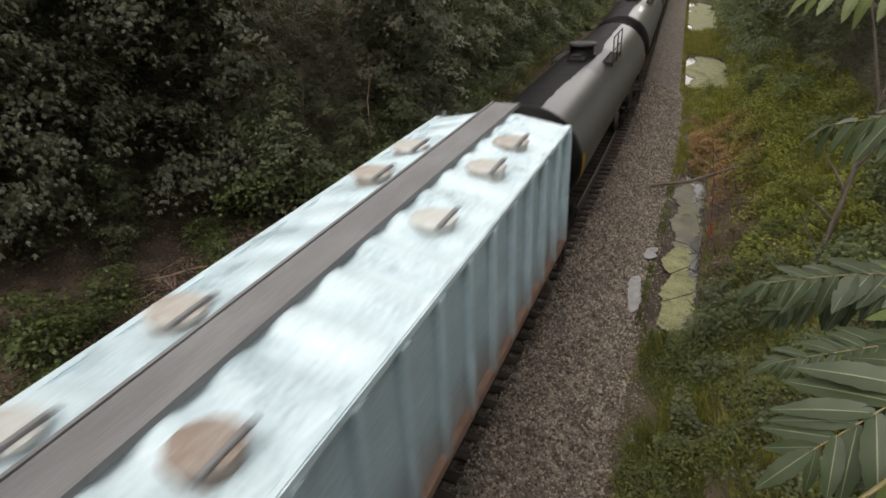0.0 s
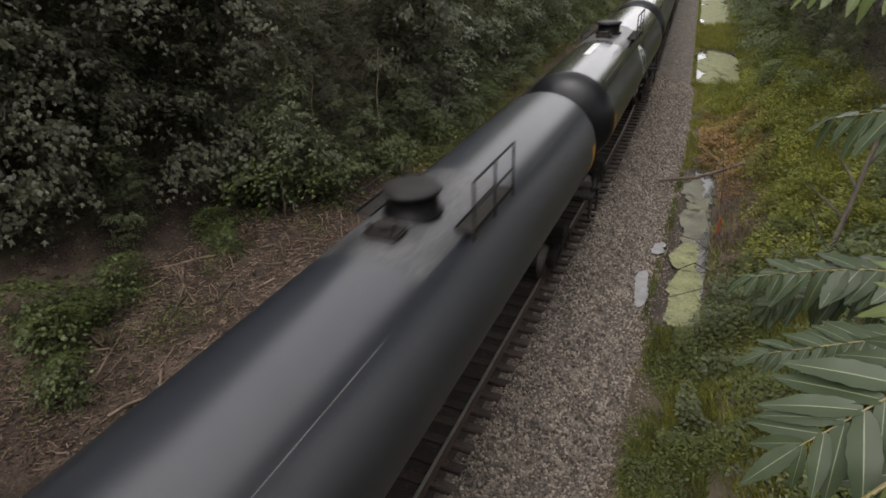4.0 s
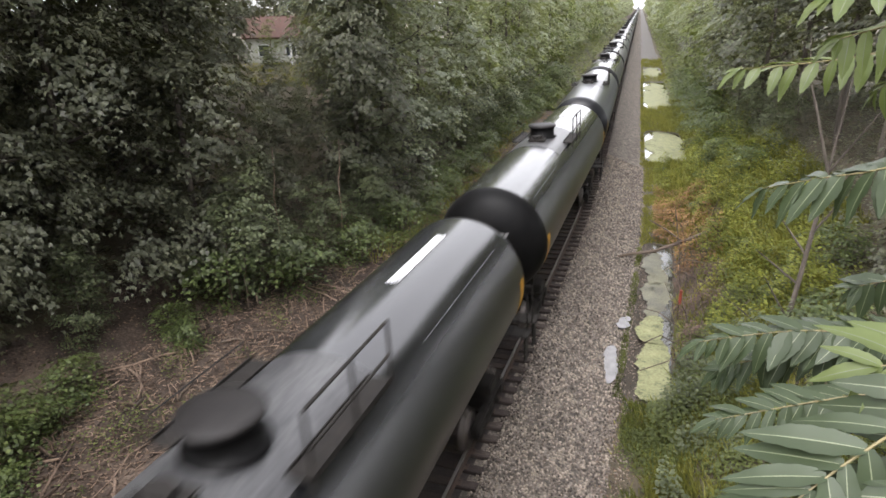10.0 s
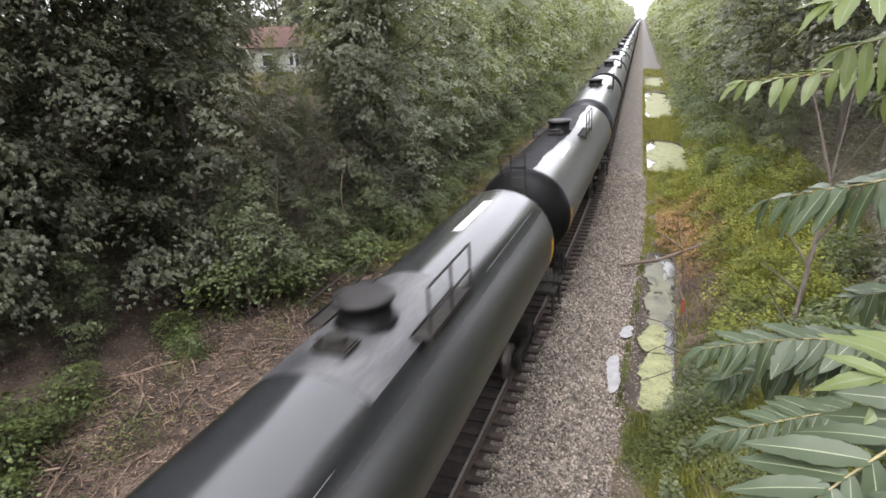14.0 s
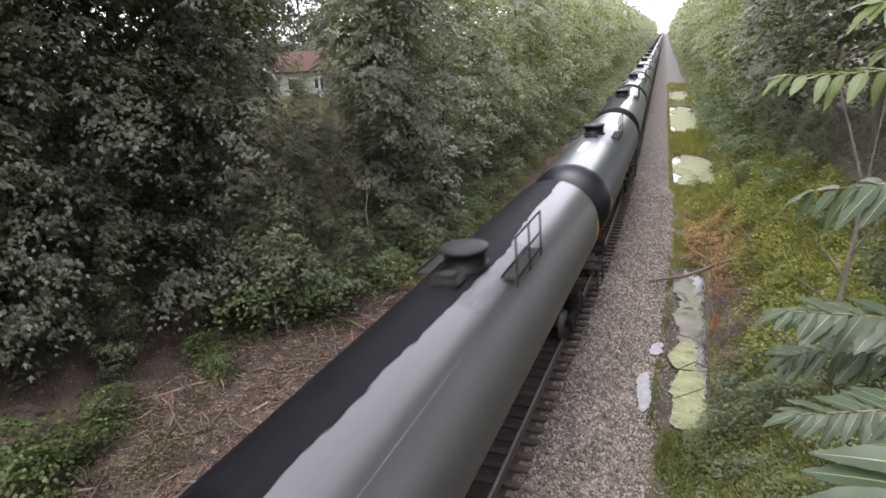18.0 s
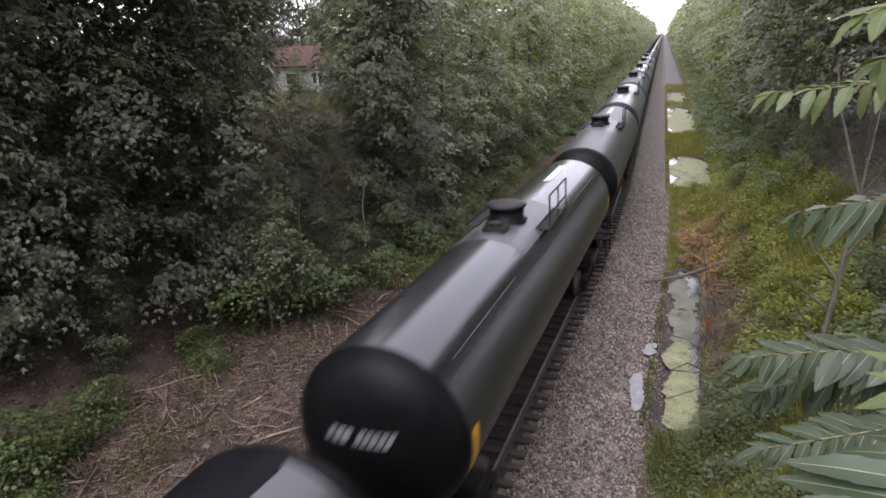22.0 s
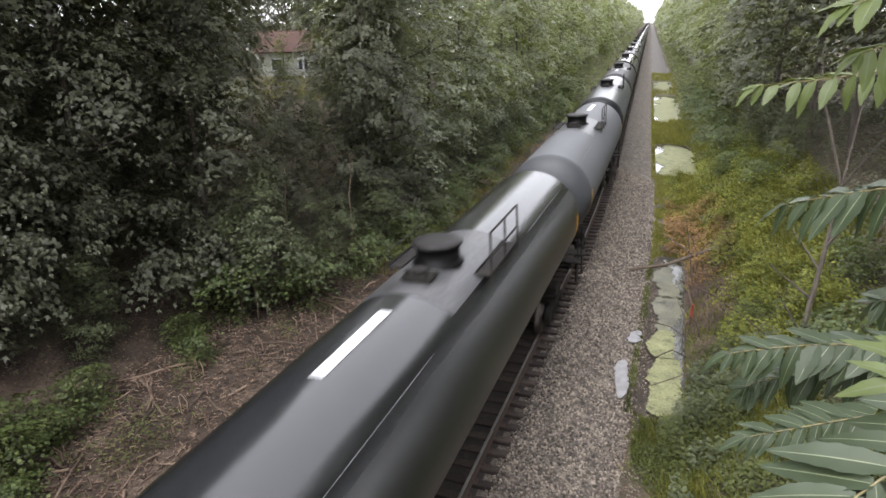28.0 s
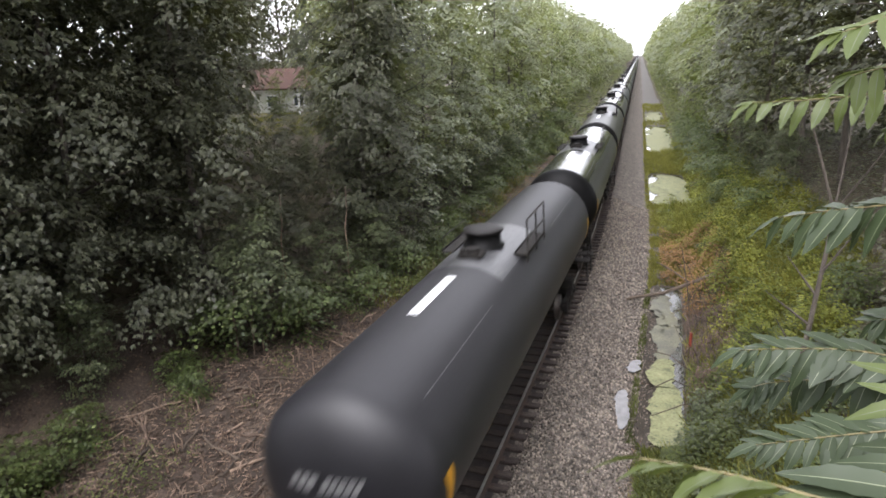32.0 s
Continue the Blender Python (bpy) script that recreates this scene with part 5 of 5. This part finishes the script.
    weed_sheet("far_brush", 9000, -9.5, -4.6, 62, 420, 1.3, 0.4, M["leaf2"], 31, "brush and weeds along the foot of the far woods", "brush", 1.8, -0.3)
    weed_sheet("far_brush", 9000, 7.0, 10.0, 70, 420, 1.3, 0.4, M["leaf2"], 32, "brush and weeds on the far cutting slope", "brush", 1.8, -0.3)
    weed_sheet("litter_weeds", 3000, -10.5, -6.6, 5, 22, 0.4, 0.07, M["weed"], 14, "sparse weeds sprouting from leaf litter", "weeds", 1.0, 0.3)
    grass_sheet("litter_grass", 5000, -7.8, -5.9, 21, 70, 0.1, 0.45, M["grass"], 15, "rough grass along the foot of the woods", "grass", 1.1)
    weed_sheet("fallen_leaves", 26000, -12, -3.4, 4, 34, 0.03, 0.085, M["deadleaf"], 16, "brown fallen leaves strewn over the soil", "leaf litter", 1.2, -0.5)
    twig_sheet("stalk_litter", 14000, -9.8, -3.2, 4.5, 26, M["chips"], 17, "broken tan stalks and bark chips strewn over the litter")


STEMS = ((-8.9, 15.2, 2.4, 0.03), (-8.4, 15.4, 1.9, 0.025), (-9.6, 19.2, 4.6, 0.035), (-8.6, 22.4, 4.4, 0.035))


def stick(points, r, mat, label, name="fallen_branch", group="dead branches on the ground"):
    bm = bmesh.new()
    for i, (a, b) in enumerate(zip(points, points[1:])):
        add_rod(bm, a, b, r * (1 - 0.6 * i / len(points)), r * (1 - 0.6 * (i + 1) / len(points)), 7)
    ob = part(name, bm, mat)
    return tagged(ob, label, "branch", group)


def build_sticks():
    r = random.Random(8)
    for i in range(85):
        y = r.uniform(5, 24)
        u = r.uniform(-9.4, -4.2) if y < 16 else r.uniform(-6.6, -4.0)
        a = r.uniform(0, 6.28)
        l = r.uniform(0.5, 2.2)
        x = side(y) + u
        pts = []
        for k in range(4):
            px, py = x + math.cos(a) * l * k / 3, y + math.sin(a) * l * k / 3
            pts.append((px + r.uniform(-0.05, 0.05), py + r.uniform(-0.05, 0.05), ground_at(px, py) + 0.03 + r.uniform(0, 0.12) * (k % 2)))
        stick(pts, r.uniform(0.016, 0.05), M["paletwig"] if r.random() < 0.6 else M["darktwig"], "broken dead branch lying on leaf litter")
    for i in range(55):
        y, u = r.uniform(7, 17), r.uniform(-9.0, -5.2)
        x = side(y) + u
        z = ground_at(x, y)
        h = r.uniform(0.2, 0.6)
        stick([(x, y, z - 0.05), (x + r.uniform(-0.05, 0.05), y, z + h * 0.6), (x + r.uniform(-0.15, 0.15), y + r.uniform(-0.1, 0.1), z + h)], r.uniform(0.012, 0.03), M["paletwig"],
              "cut stem stub standing in leaf litter", "stem_stub", "cut stems in the litter")
    # bare branch over the ditch and the thin twigs by it
    stick([(6.7, 27.1, 0.5), (5.6, 26.4, 0.1), (4.3, 25.6, -0.3), (3.2, 25.3, -0.5), (2.65, 25.1, -0.62)], 0.095, M["darktwig"], "long bare branch fallen across the ditch")
    for a, b, c in (((5.5, 20.6, -0.7), (5.0, 21.5, 0.6), (4.6, 22.0, 1.6)), ((5.3, 22.4, -0.6), (5.1, 23.2, 0.8), (4.8, 24.5, 2.0)), ((5.2, 18.6, -0.7), (4.7, 18.2, -0.3), (4.0, 17.6, -0.5)),
                    ((5.5, 19.4, -0.7), (4.6, 19.6, -0.2), (3.9, 20.2, -0.4)), ((6.3, 24, 0), (5.4, 23.2, 0.4), (4.6, 22.2, 0.2)), ((5.6, 17.4, -0.5), (5.0, 16.6, -0.2), (4.2, 16.4, -0.6))):
        stick([a, b, c], 0.022, M["darktwig"], "bare dead twig leaning over the ditch", "dead_twig", "bare twigs by the ditch")
    for i in range(44):
        y, u = r.uniform(17.5, 30), r.uniform(5.0, 6.8)
        x, z = side(y) + u, land(u, y)
        a, h = r.uniform(0, 6.28), r.uniform(0.5, 1.4)
        stick([(x, y, z - 0.05), (x + 0.25 * h * math.cos(a), y + 0.25 * h * math.sin(a), z + 0.6 * h), (x + 0.6 * h * math.cos(a), y + 0.6 * h * math.sin(a), z + h)], r.uniform(0.008, 0.018),
              M["darktwig"], "thin brown stalk of dead brush", "dead_twig", "bare twigs by the ditch")
    stick([(4.73, 19.97, 1.31), (5.75, 19.13, 1.26), (6.56, 17.91, 1.19), (7.36, 16.47, 1.1), (7.9, 15.6, 0.8)][::-1], 0.022, M["darktwig"], "long thin bare branch leaning over the weeds")
    stick([(5.3, 26.2, 0.02), (4.6, 26.6, 0.35), (3.9, 27.2, 0.5)], 0.04, M["darktwig"], "bare side branch of fallen wood over the ditch")
    for i in range(34):
        y, u = r.uniform(24, 44), r.uniform(-6.8, -3.9)
        x, z = side(y) + u, land(u, y) + 0.06
        a, l = r.uniform(-0.5, 0.5) + (1.57 if i % 3 else 0), r.uniform(0.8, 2.6)
        stick([(x, y, z), (x + math.sin(a) * l * 0.5, y + math.cos(a) * l * 0.5, z + 0.1), (x + math.sin(a) * l, y + math.cos(a) * l, z)], r.uniform(0.02, 0.055), M["paletwig"], "weathered dead branch beside the gravel")
    for x, y, h, w in STEMS:
        z = ground_at(x, y)
        stick([(x, y, z - 0.1), (x + 0.04, y, z + h * 0.35), (x - 0.02, y, z + h * 0.6), (x + 0.1, y, z + h * 0.75), (x + 0.12, y, z + h)], w, M["paletwig"], "thin pale stem before dark foliage", "pale_stem", "pale stems in the woods")


def build_marker():
    t = thing("marker_stake", "faded red plastic marker stake in the ditch", "stake", m=pose(5.2, 20.3, ground_at(5.2, 20.3)))
    part("stake_post", rod((0, 0, -0.2), (0.02, 0, 0.75), 0.02), M["darktwig"], t)
    part("stake_sleeve", rod((0.02, 0, 0.65), (0.02, 0, 1.15), 0.05, 0.045, 12), M["red"], t, "red plastic sleeve")


def build_bridge():
    """The road bridge on which the camera is held; it stays out of view and shades what passes under."""
    deck = box((0, -5.9, 7.2), (46, 10.4, 1.1))
    for y in (-0.78, -11.0):
        add_box(deck, (0, y, 8.15), (46, 0.25, 0.9), bevel=0.03)
    for x in (-9.4, 10.4):
        add_box(deck, (x, -5.9, 3.0), (0.9, 9.6, 7.6))
    tagged(part("bridge", deck, M["concrete"]), "concrete road bridge spanning the cutting", "bridge", kind="structure")


def build_house():
    x, y = -34.0, 58.5
    h = thing("house", "pale house with a red-brown gable roof behind trees", "house", m=pose(x, y, ground_at(x, y) - 0.4, 0, 0, 35))
    part("house_wall", box((0, 0, 1.3), (8, 6, 3.0)), M["housewall"], h)
    bm = bmesh.new()
    for s in (-1, 1):
        add_box(bm, (0, s * 1.7, 3.75), (8.8, 4.1, 0.16), pose(0, 0, 0) @ Matrix.Translation((0, s * 1.7, 3.75)) @ pose(0, 0, 0, -s * 28) @ Matrix.Translation((0, -s * 1.7, -3.75)))
    part("house_roof", bm, M["houseroof"], h, "red-brown shingle roof")
    for wx in (-2.4, 0.2, 2.6):
        w = part("window", box((wx, -3.03, 1.6), (1.1, 0.08, 1.2)), M["white"], h, "white framed window")
        part("pane", box((wx, -3.08, 1.6), (0.9, 0.04, 1.0)), M["pane"], w)
    p = thing("garden_post", "white wooden post on the lawn by the house", "post", m=pose(-30.2, 53.2, ground_at(-30.2, 53.2)))
    part("post", box((0, 0, 1.2), (0.16, 0.16, 2.8), bevel=0.02), M["white"], p)
    grass_sheet("lawn", 9000, -34, -19, 38, 56, 0.1, 0.3, M["grass"], 19, "bright lawn on the plateau beside the house", "grass", 1.0)


# ---- the sapling beside the bridge ----
SWAY = []


def leaflet_mesh(name, long, wide, mat, bend):
    """One lance-shaped, saw-edged leaflet along +x with a pale midrib, folded and arching down."""
    v, f, k = [], [], 12
    for i in range(k + 1):
        t = i / k
        w = wide * (math.sin(math.pi * min(1, t * 0.94 + 0.06)) ** 0.75) * (1.15 - 0.55 * t)
        z = -bend * long * t * t
        for s in (-1, -0.05, 0.05, 1):
            tooth = 1.0 + (0.07 if i % 2 else -0.04) * (abs(s) == 1)
            rib = 0.0 if abs(s) < 1 else 0.2 * w + 0.012 * long * math.sin(14 * t)
            v.append((long * t, s * w * tooth, z + rib))
    for i in range(k):
        for j in range(3):
            f.append((i * 4 + j, (i + 1) * 4 + j, (i + 1) * 4 + j + 1, i * 4 + j + 1))
    me = bpy.data.meshes.new(name)
    me.from_pydata(v, [], f)
    me.materials.append(mat)
    me.materials.append(M["midrib"])
    me.polygons.foreach_set("material_index", [1 if i % 3 == 1 else 0 for i in range(len(f))])
    me.shade_smooth()
    return me


def compound_leaf(plant_ob, base, tip, pairs, long, mat, seed, sag=0.06, droop=35, sweep=62, rows=None, face=(-0.1, -0.5, 0.85)):
    """A feathered leaf from base to tip: a stalk part with leaflets on it, that may sway about its base."""
    rd = random.Random(seed)
    base, tip = Vector(base), Vector(tip)
    d = tip - base
    ln = d.length
    x = d.normalized()
    yv = Vector(face).cross(x).normalized()
    zv = x.cross(yv)
    turn = Matrix((x, yv, zv)).transposed().to_4x4()
    m = Matrix.Translation(base) @ turn
    bm = bmesh.new()
    arc = lambda t: Vector((ln * t, 0, sag * ln * 4 * t * (1 - t)))
    for i in range(10):
        add_rod(bm, arc(i / 10), arc((i + 1) / 10), 0.0032 * (1 - 0.07 * i), 0.0032 * (1 - 0.07 * (i + 1)), 6, False)
    stalk = part("compound_leaf", bm, M["rachis"], plant_ob, "feathered leaf with a yellowish stalk", m=m)
    mesh = leaflet_mesh("leaflet", long, long * 0.17, mat, 0.22)
    for i in range(pairs):
        t = 0.12 + 0.86 * i / (pairs - 1)
        s = (0.78 + 0.34 * math.sin(math.pi * t)) * (1.0 if t < 0.85 else 0.8)
        for sgn in (-1, 1):
            a = sgn * (sweep - 30 * t ** 3) + rd.uniform(-7, 7)
            q = Matrix.Translation(arc(t)) @ pose(0, 0, 0, 0, 0, a) @ pose(0, 0, 0, sgn * rd.uniform(-14, 4), droop + rd.uniform(-12, 12), 0) @ Matrix.Scale(s * rd.uniform(0.9, 1.08), 4)
            part("leaflet", mesh, None, stalk, m=q)
    part("leaflet", mesh, None, stalk, m=Matrix.Translation(arc(1)) @ pose(0, 0, 0, 0, 20, 0) @ Matrix.Scale(0.75, 4))
    if rows:
        SWAY.append((stalk, [(t, m @ pose(0, 0, 0, 0, a, b)) for t, a, b in rows]))
    return stalk


DRIFT = {0: (60, 18), 2.5: (45, 12), 4.5: (25, 8), 6: (7, 3), 9: (3, 0), 14.5: (2, 0), 16.5: (26, -34), 17: (50, -90), 17.5: (54, -110), 18: (55, -100), 18.5: (55, -88), 19: (28, -30), 19.5: (32, 0),
         20: (22, -40), 20.5: (28, -8), 21: (28, -20), 23: (20, -15), 25: (14, -18), 28: (25, 0), 30: (10, -36), 30.5: (36, -57), 31: (26, -66), 32: (38, -62)}


def sway(seed, across, lift):
    """Rows of time, sideways drift in metres and nod in degrees: the breeze, with a gust at 17 s."""
    ts, ph = sorted(DRIFT), 1.7 * seed
    out = []
    for i in range(65):
        t = 0.5 * i
        dx, dy = (float(np.interp(t, ts, [DRIFT[k][j] for k in ts])) for j in (0, 1))
        out.append((t, 0.0014 * across * dx, 0.17 * lift * dy + 0.5 * math.sin(2.3 * t + ph), 0.5 * math.sin(1.4 * t + 2 * ph)))
    return out


def frond(plant_ob, pts, pairs, long, mat, seed, face=(-0.05, -0.3, 0.95), sweep=62, droop=32, wide=0.19, rows=None):
    """A feathered leaf along a bent stalk through pts (base first), with paired leaflets and one at the tip."""
    rd = random.Random(seed)
    base = Vector(pts[0])
    local = [Vector(p) - base for p in pts]
    n = len(local) - 1

    def at(t):
        i = min(int(t * n), n - 1)
        f = t * n - i
        p0, p1, p2, p3 = local[max(i - 1, 0)], local[i], local[i + 1], local[min(i + 2, n)]
        return 0.5 * (2 * p1 + (p2 - p0) * f + (2 * p0 - 5 * p1 + 4 * p2 - p3) * f * f + (3 * p1 - p0 - 3 * p2 + p3) * f ** 3)

    bm = bmesh.new()
    for i in range(14):
        add_rod(bm, at(i / 14), at((i + 1) / 14), 0.003 * (1 - 0.055 * i), 0.003 * (1 - 0.055 * (i + 1)), 6, False)
    stalk = part("compound_leaf", bm, M["rachis"], plant_ob, "feathered leaf with a yellowish stalk", m=Matrix.Translation(base))
    meshes = [leaflet_mesh("leaflet", long, long * wide * w, mat, b) for w, b in ((1.0, 0.2), (0.88, 0.34), (1.12, 0.1))]
    up = Vector(face).normalized()

    def seat(t, ang, tilt, roll, s):
        x = (at(min(t + 0.02, 1)) - at(max(t - 0.02, 0))).normalized()
        y = up.cross(x).normalized()
        turn = Matrix((x, y, x.cross(y))).transposed().to_4x4()
        part("leaflet", rd.choice(meshes), None, stalk, m=Matrix.Translation(at(t)) @ turn @ pose(0, 0, 0, 0, 0, ang) @ pose(0, 0, 0, roll, tilt, 0) @ Matrix.Scale(s, 4))

    for i in range(pairs):
        t = 0.06 + 0.9 * i / (pairs - 1)
        s = (0.82 + 0.3 * math.sin(math.pi * t)) * (1.0 if t < 0.85 else 0.78)
        for sgn in (-1, 1):
            seat(min(1.0, t + rd.uniform(-0.008, 0.008)), sgn * (sweep - 22 * t ** 3 + rd.uniform(-9, 9)), (droop if sgn > 0 else 0.15 * droop) + rd.uniform(-12, 12), sgn * rd.uniform(-16, 8), s * rd.uniform(0.86, 1.12))
    seat(1.0, rd.uniform(-8, 8), 0.6 * droop, 0, 0.8)
    if rows:
        axis = up.cross(local[-1]).normalized()
        SWAY.append((stalk, [(t, Matrix.Translation(base + Vector((0.94 * dx, 0.34 * dx, 0))) @ Matrix.Rotation(radians(nod), 4, axis) @ pose(0, 0, 0, 0, 0, swing)) for t, dx, nod, swing in rows]))
    return stalk


def build_sapling():
    s = thing("sapling", "feathery-leaved sapling growing up beside the bridge", "sapling", m=pose(0, 0, 0))
    gz = ground_at(5.3, 2.0)
    stem = [(5.3, 2.0, gz - 0.1), (5.2, 1.9, 3.0), (5.0, 1.7, 6.0), (4.85, 1.55, 7.8), (4.76, 1.5, 8.6), (4.72, 1.6, 9.0), (4.69, 1.72, 9.3)]
    bm = bmesh.new()
    for i, (a, b) in enumerate(zip(stem, stem[1:])):
        add_rod(bm, a, b, 0.04 - 0.005 * i, 0.035 - 0.005 * i, 9)
    part("stem", bm, M["bark"], s)
    level = (-0.05, -0.2, 0.97)
    for n, (pts, pairs, long, mat, droop, face, lift) in enumerate((
            ([(4.68, 1.70, 9.175), (4.562, 1.684, 9.164), (4.457, 1.677, 9.142), (4.343, 1.656, 9.126), (4.235, 1.612, 9.118)], 12, 0.078, "frond_young", 44, level, 0.25),
            ([(4.60, 1.48, 9.262), (4.516, 1.440, 9.243), (4.458, 1.404, 9.222), (4.404, 1.385, 9.206), (4.375, 1.373, 9.197)], 7, 0.074, "frond_young", 44, level, 0.25),
            ([(4.56, 1.45, 9.34), (4.466, 1.400, 9.336), (4.398, 1.366, 9.299), (4.336, 1.338, 9.277)], 6, 0.09, "frond_young", 20, level, 0.2),
            ([(4.70, 1.66, 9.13), (4.611, 1.666, 9.113), (4.556, 1.680, 9.091), (4.535, 1.687, 9.075)], 5, 0.07, "frond_young", 40, level, 0.2),
            ([(4.62, 1.30, 9.02), (4.518, 1.308, 8.993), (4.456, 1.321, 8.967), (4.384, 1.353, 8.939), (4.30, 1.395, 8.90)], 12, 0.098, "frond", 36, level, 0.4),
            ([(4.74, 1.50, 8.75), (4.656, 1.510, 8.715), (4.593, 1.519, 8.681), (4.55, 1.525, 8.66)], 7, 0.085, "frond", 38, (-0.05, -0.3, 0.95), 0.5),
            ([(4.76, 1.37, 8.62), (4.635, 1.367, 8.628), (4.541, 1.373, 8.616), (4.429, 1.376, 8.605), (4.310, 1.364, 8.578), (4.22, 1.351, 8.553)], 19, 0.088, "frond", 32, (-0.1, -0.25, 0.95), 1.0),
            ([(4.74, 1.40, 8.57), (4.623, 1.408, 8.556), (4.527, 1.431, 8.538), (4.423, 1.440, 8.502), (4.322, 1.438, 8.462), (4.28, 1.43, 8.438)], 17, 0.082, "frond", 34, (-0.1, -0.25, 0.95), 0.9),
            ([(4.68, 1.25, 8.60), (4.576, 1.240, 8.567), (4.487, 1.232, 8.538), (4.410, 1.215, 8.514), (4.332, 1.202, 8.484), (4.261, 1.186, 8.460)], 16, 0.078, "frond", 24, (-0.1, -0.3, 0.95), 0.8))):
        frond(s, pts, pairs, long, M[mat], 40 + n, face, 52, droop, rows=sway(n, 0.5 if n < 6 else 1.0, lift))
    k = thing("sapling", "young sapling shoot with large leaflets close to the parapet", "sapling", m=pose(0, 0, 0))
    bm = bmesh.new()
    st2 = [(4.95, 0.95, ground_at(4.95, 0.95) - 0.1), (4.85, 0.9, 3.0), (4.7, 0.88, 6.5), (4.58, 0.84, 8.3), (4.54, 0.82, 8.7), (4.51, 0.8, 8.92)]
    for i, (a, b) in enumerate(zip(st2, st2[1:])):
        add_rod(bm, a, b, 0.03 - 0.004 * i, 0.026 - 0.004 * i, 8)
    part("stem", bm, M["bark"], k)
    near = (-0.2, -0.6, 0.75)
    frond(k, [(4.50, 0.80, 8.88), (4.449, 0.777, 8.843), (4.396, 0.748, 8.795), (4.340, 0.715, 8.753), (4.301, 0.690, 8.720), (4.263, 0.670, 8.683)], 11, 0.112, M["frond"], 61, near, 50, 12, 0.14, sway(11, 0.5, 0.4))
    frond(k, [(4.53, 0.85, 8.88), (4.474, 0.836, 8.863), (4.428, 0.825, 8.848), (4.380, 0.814, 8.837)], 5, 0.1, M["frond_young"], 63, near, 50, 16, 0.17, sway(13, 0.5, 0.4))
    frond(k, [(4.50, 0.78, 8.85), (4.460, 0.744, 8.795), (4.422, 0.711, 8.756), (4.390, 0.681, 8.716), (4.366, 0.656, 8.674)], 9, 0.105, M["frond"], 62, near, 50, 14, 0.14, sway(12, 0.5, 0.4))
    gust = {18.0: 50, 18.5: 24, 19.0: 14, 19.5: 7, 20.0: 22, 20.5: 55, 30.5: 70, 31.0: 17, 31.5: 0, 32.0: 11}
    compound_leaf(k, (4.400, 0.635, 8.784), (4.097, 0.732, 8.828), 10, 0.085, M["frond_young"], 64, 0.04, 14, 52,
                  [(0.5 * i, gust.get(0.5 * i, 75), 0) for i in range(65)], (0.265,0.495,0.827))
    # bare forked sapling on the slope
    t = thing("bare_sapling", "thin grey forked sapling on the grassy slope", "sapling", m=pose(0, 0, 0))
    g = ground_at(7.45, 15.9)
    bm = bmesh.new()
    main = [(7.45, 15.9, g - 0.1), (7.63, 16.12, 2.78), (7.78, 16.4, 4.57), (7.79, 16.36, 5.56), (7.29, 16.44, 7.02), (7.04, 16.42, 7.66), (6.9, 16.5, 8.6)]
    for i, (a, b) in enumerate(zip(main, main[1:])):
        add_rod(bm, a, b, 0.07 - 0.01 * i, 0.06 - 0.01 * i, 9)
    part("trunk", bm, M["bark"], t)
    for a, b in (((7.79, 16.36, 5.56), (8.5, 15.6, 7.4)), ((7.7, 16.25, 3.5), (6.98, 16.5, 4.4)), ((7.63, 16.12, 2.78), (6.6, 16.3, 3.5)), ((7.5, 16.0, 1.9), (6.85, 16.1, 2.9)), ((7.79, 16.36, 5.56), (8.0, 16.9, 8.0)), ((7.74, 16.3, 4.1), (8.2, 16.0, 5.2))):
        part("twig", rod(a, b, 0.035, 0.01, 6), M["bark"], t)


build_ground()
build_track()
build_water()
build_train()
build_woods()
build_bank()
build_house()
build_bridge()
build_sticks()
build_marker()
build_sapling()
stones("ballast_stones", 24000, 1.12, 3.8, 5.5, 42, 0.036, 0.07, 3)
stones("ditch_stones", 3500, 3.5, 4.3, 6, 34, 0.02, 0.05, 9, 1.2)
stones("ballast_stones", 5000, -3.2, -1.1, 5.5, 40, 0.022, 0.045, 4)
motions()
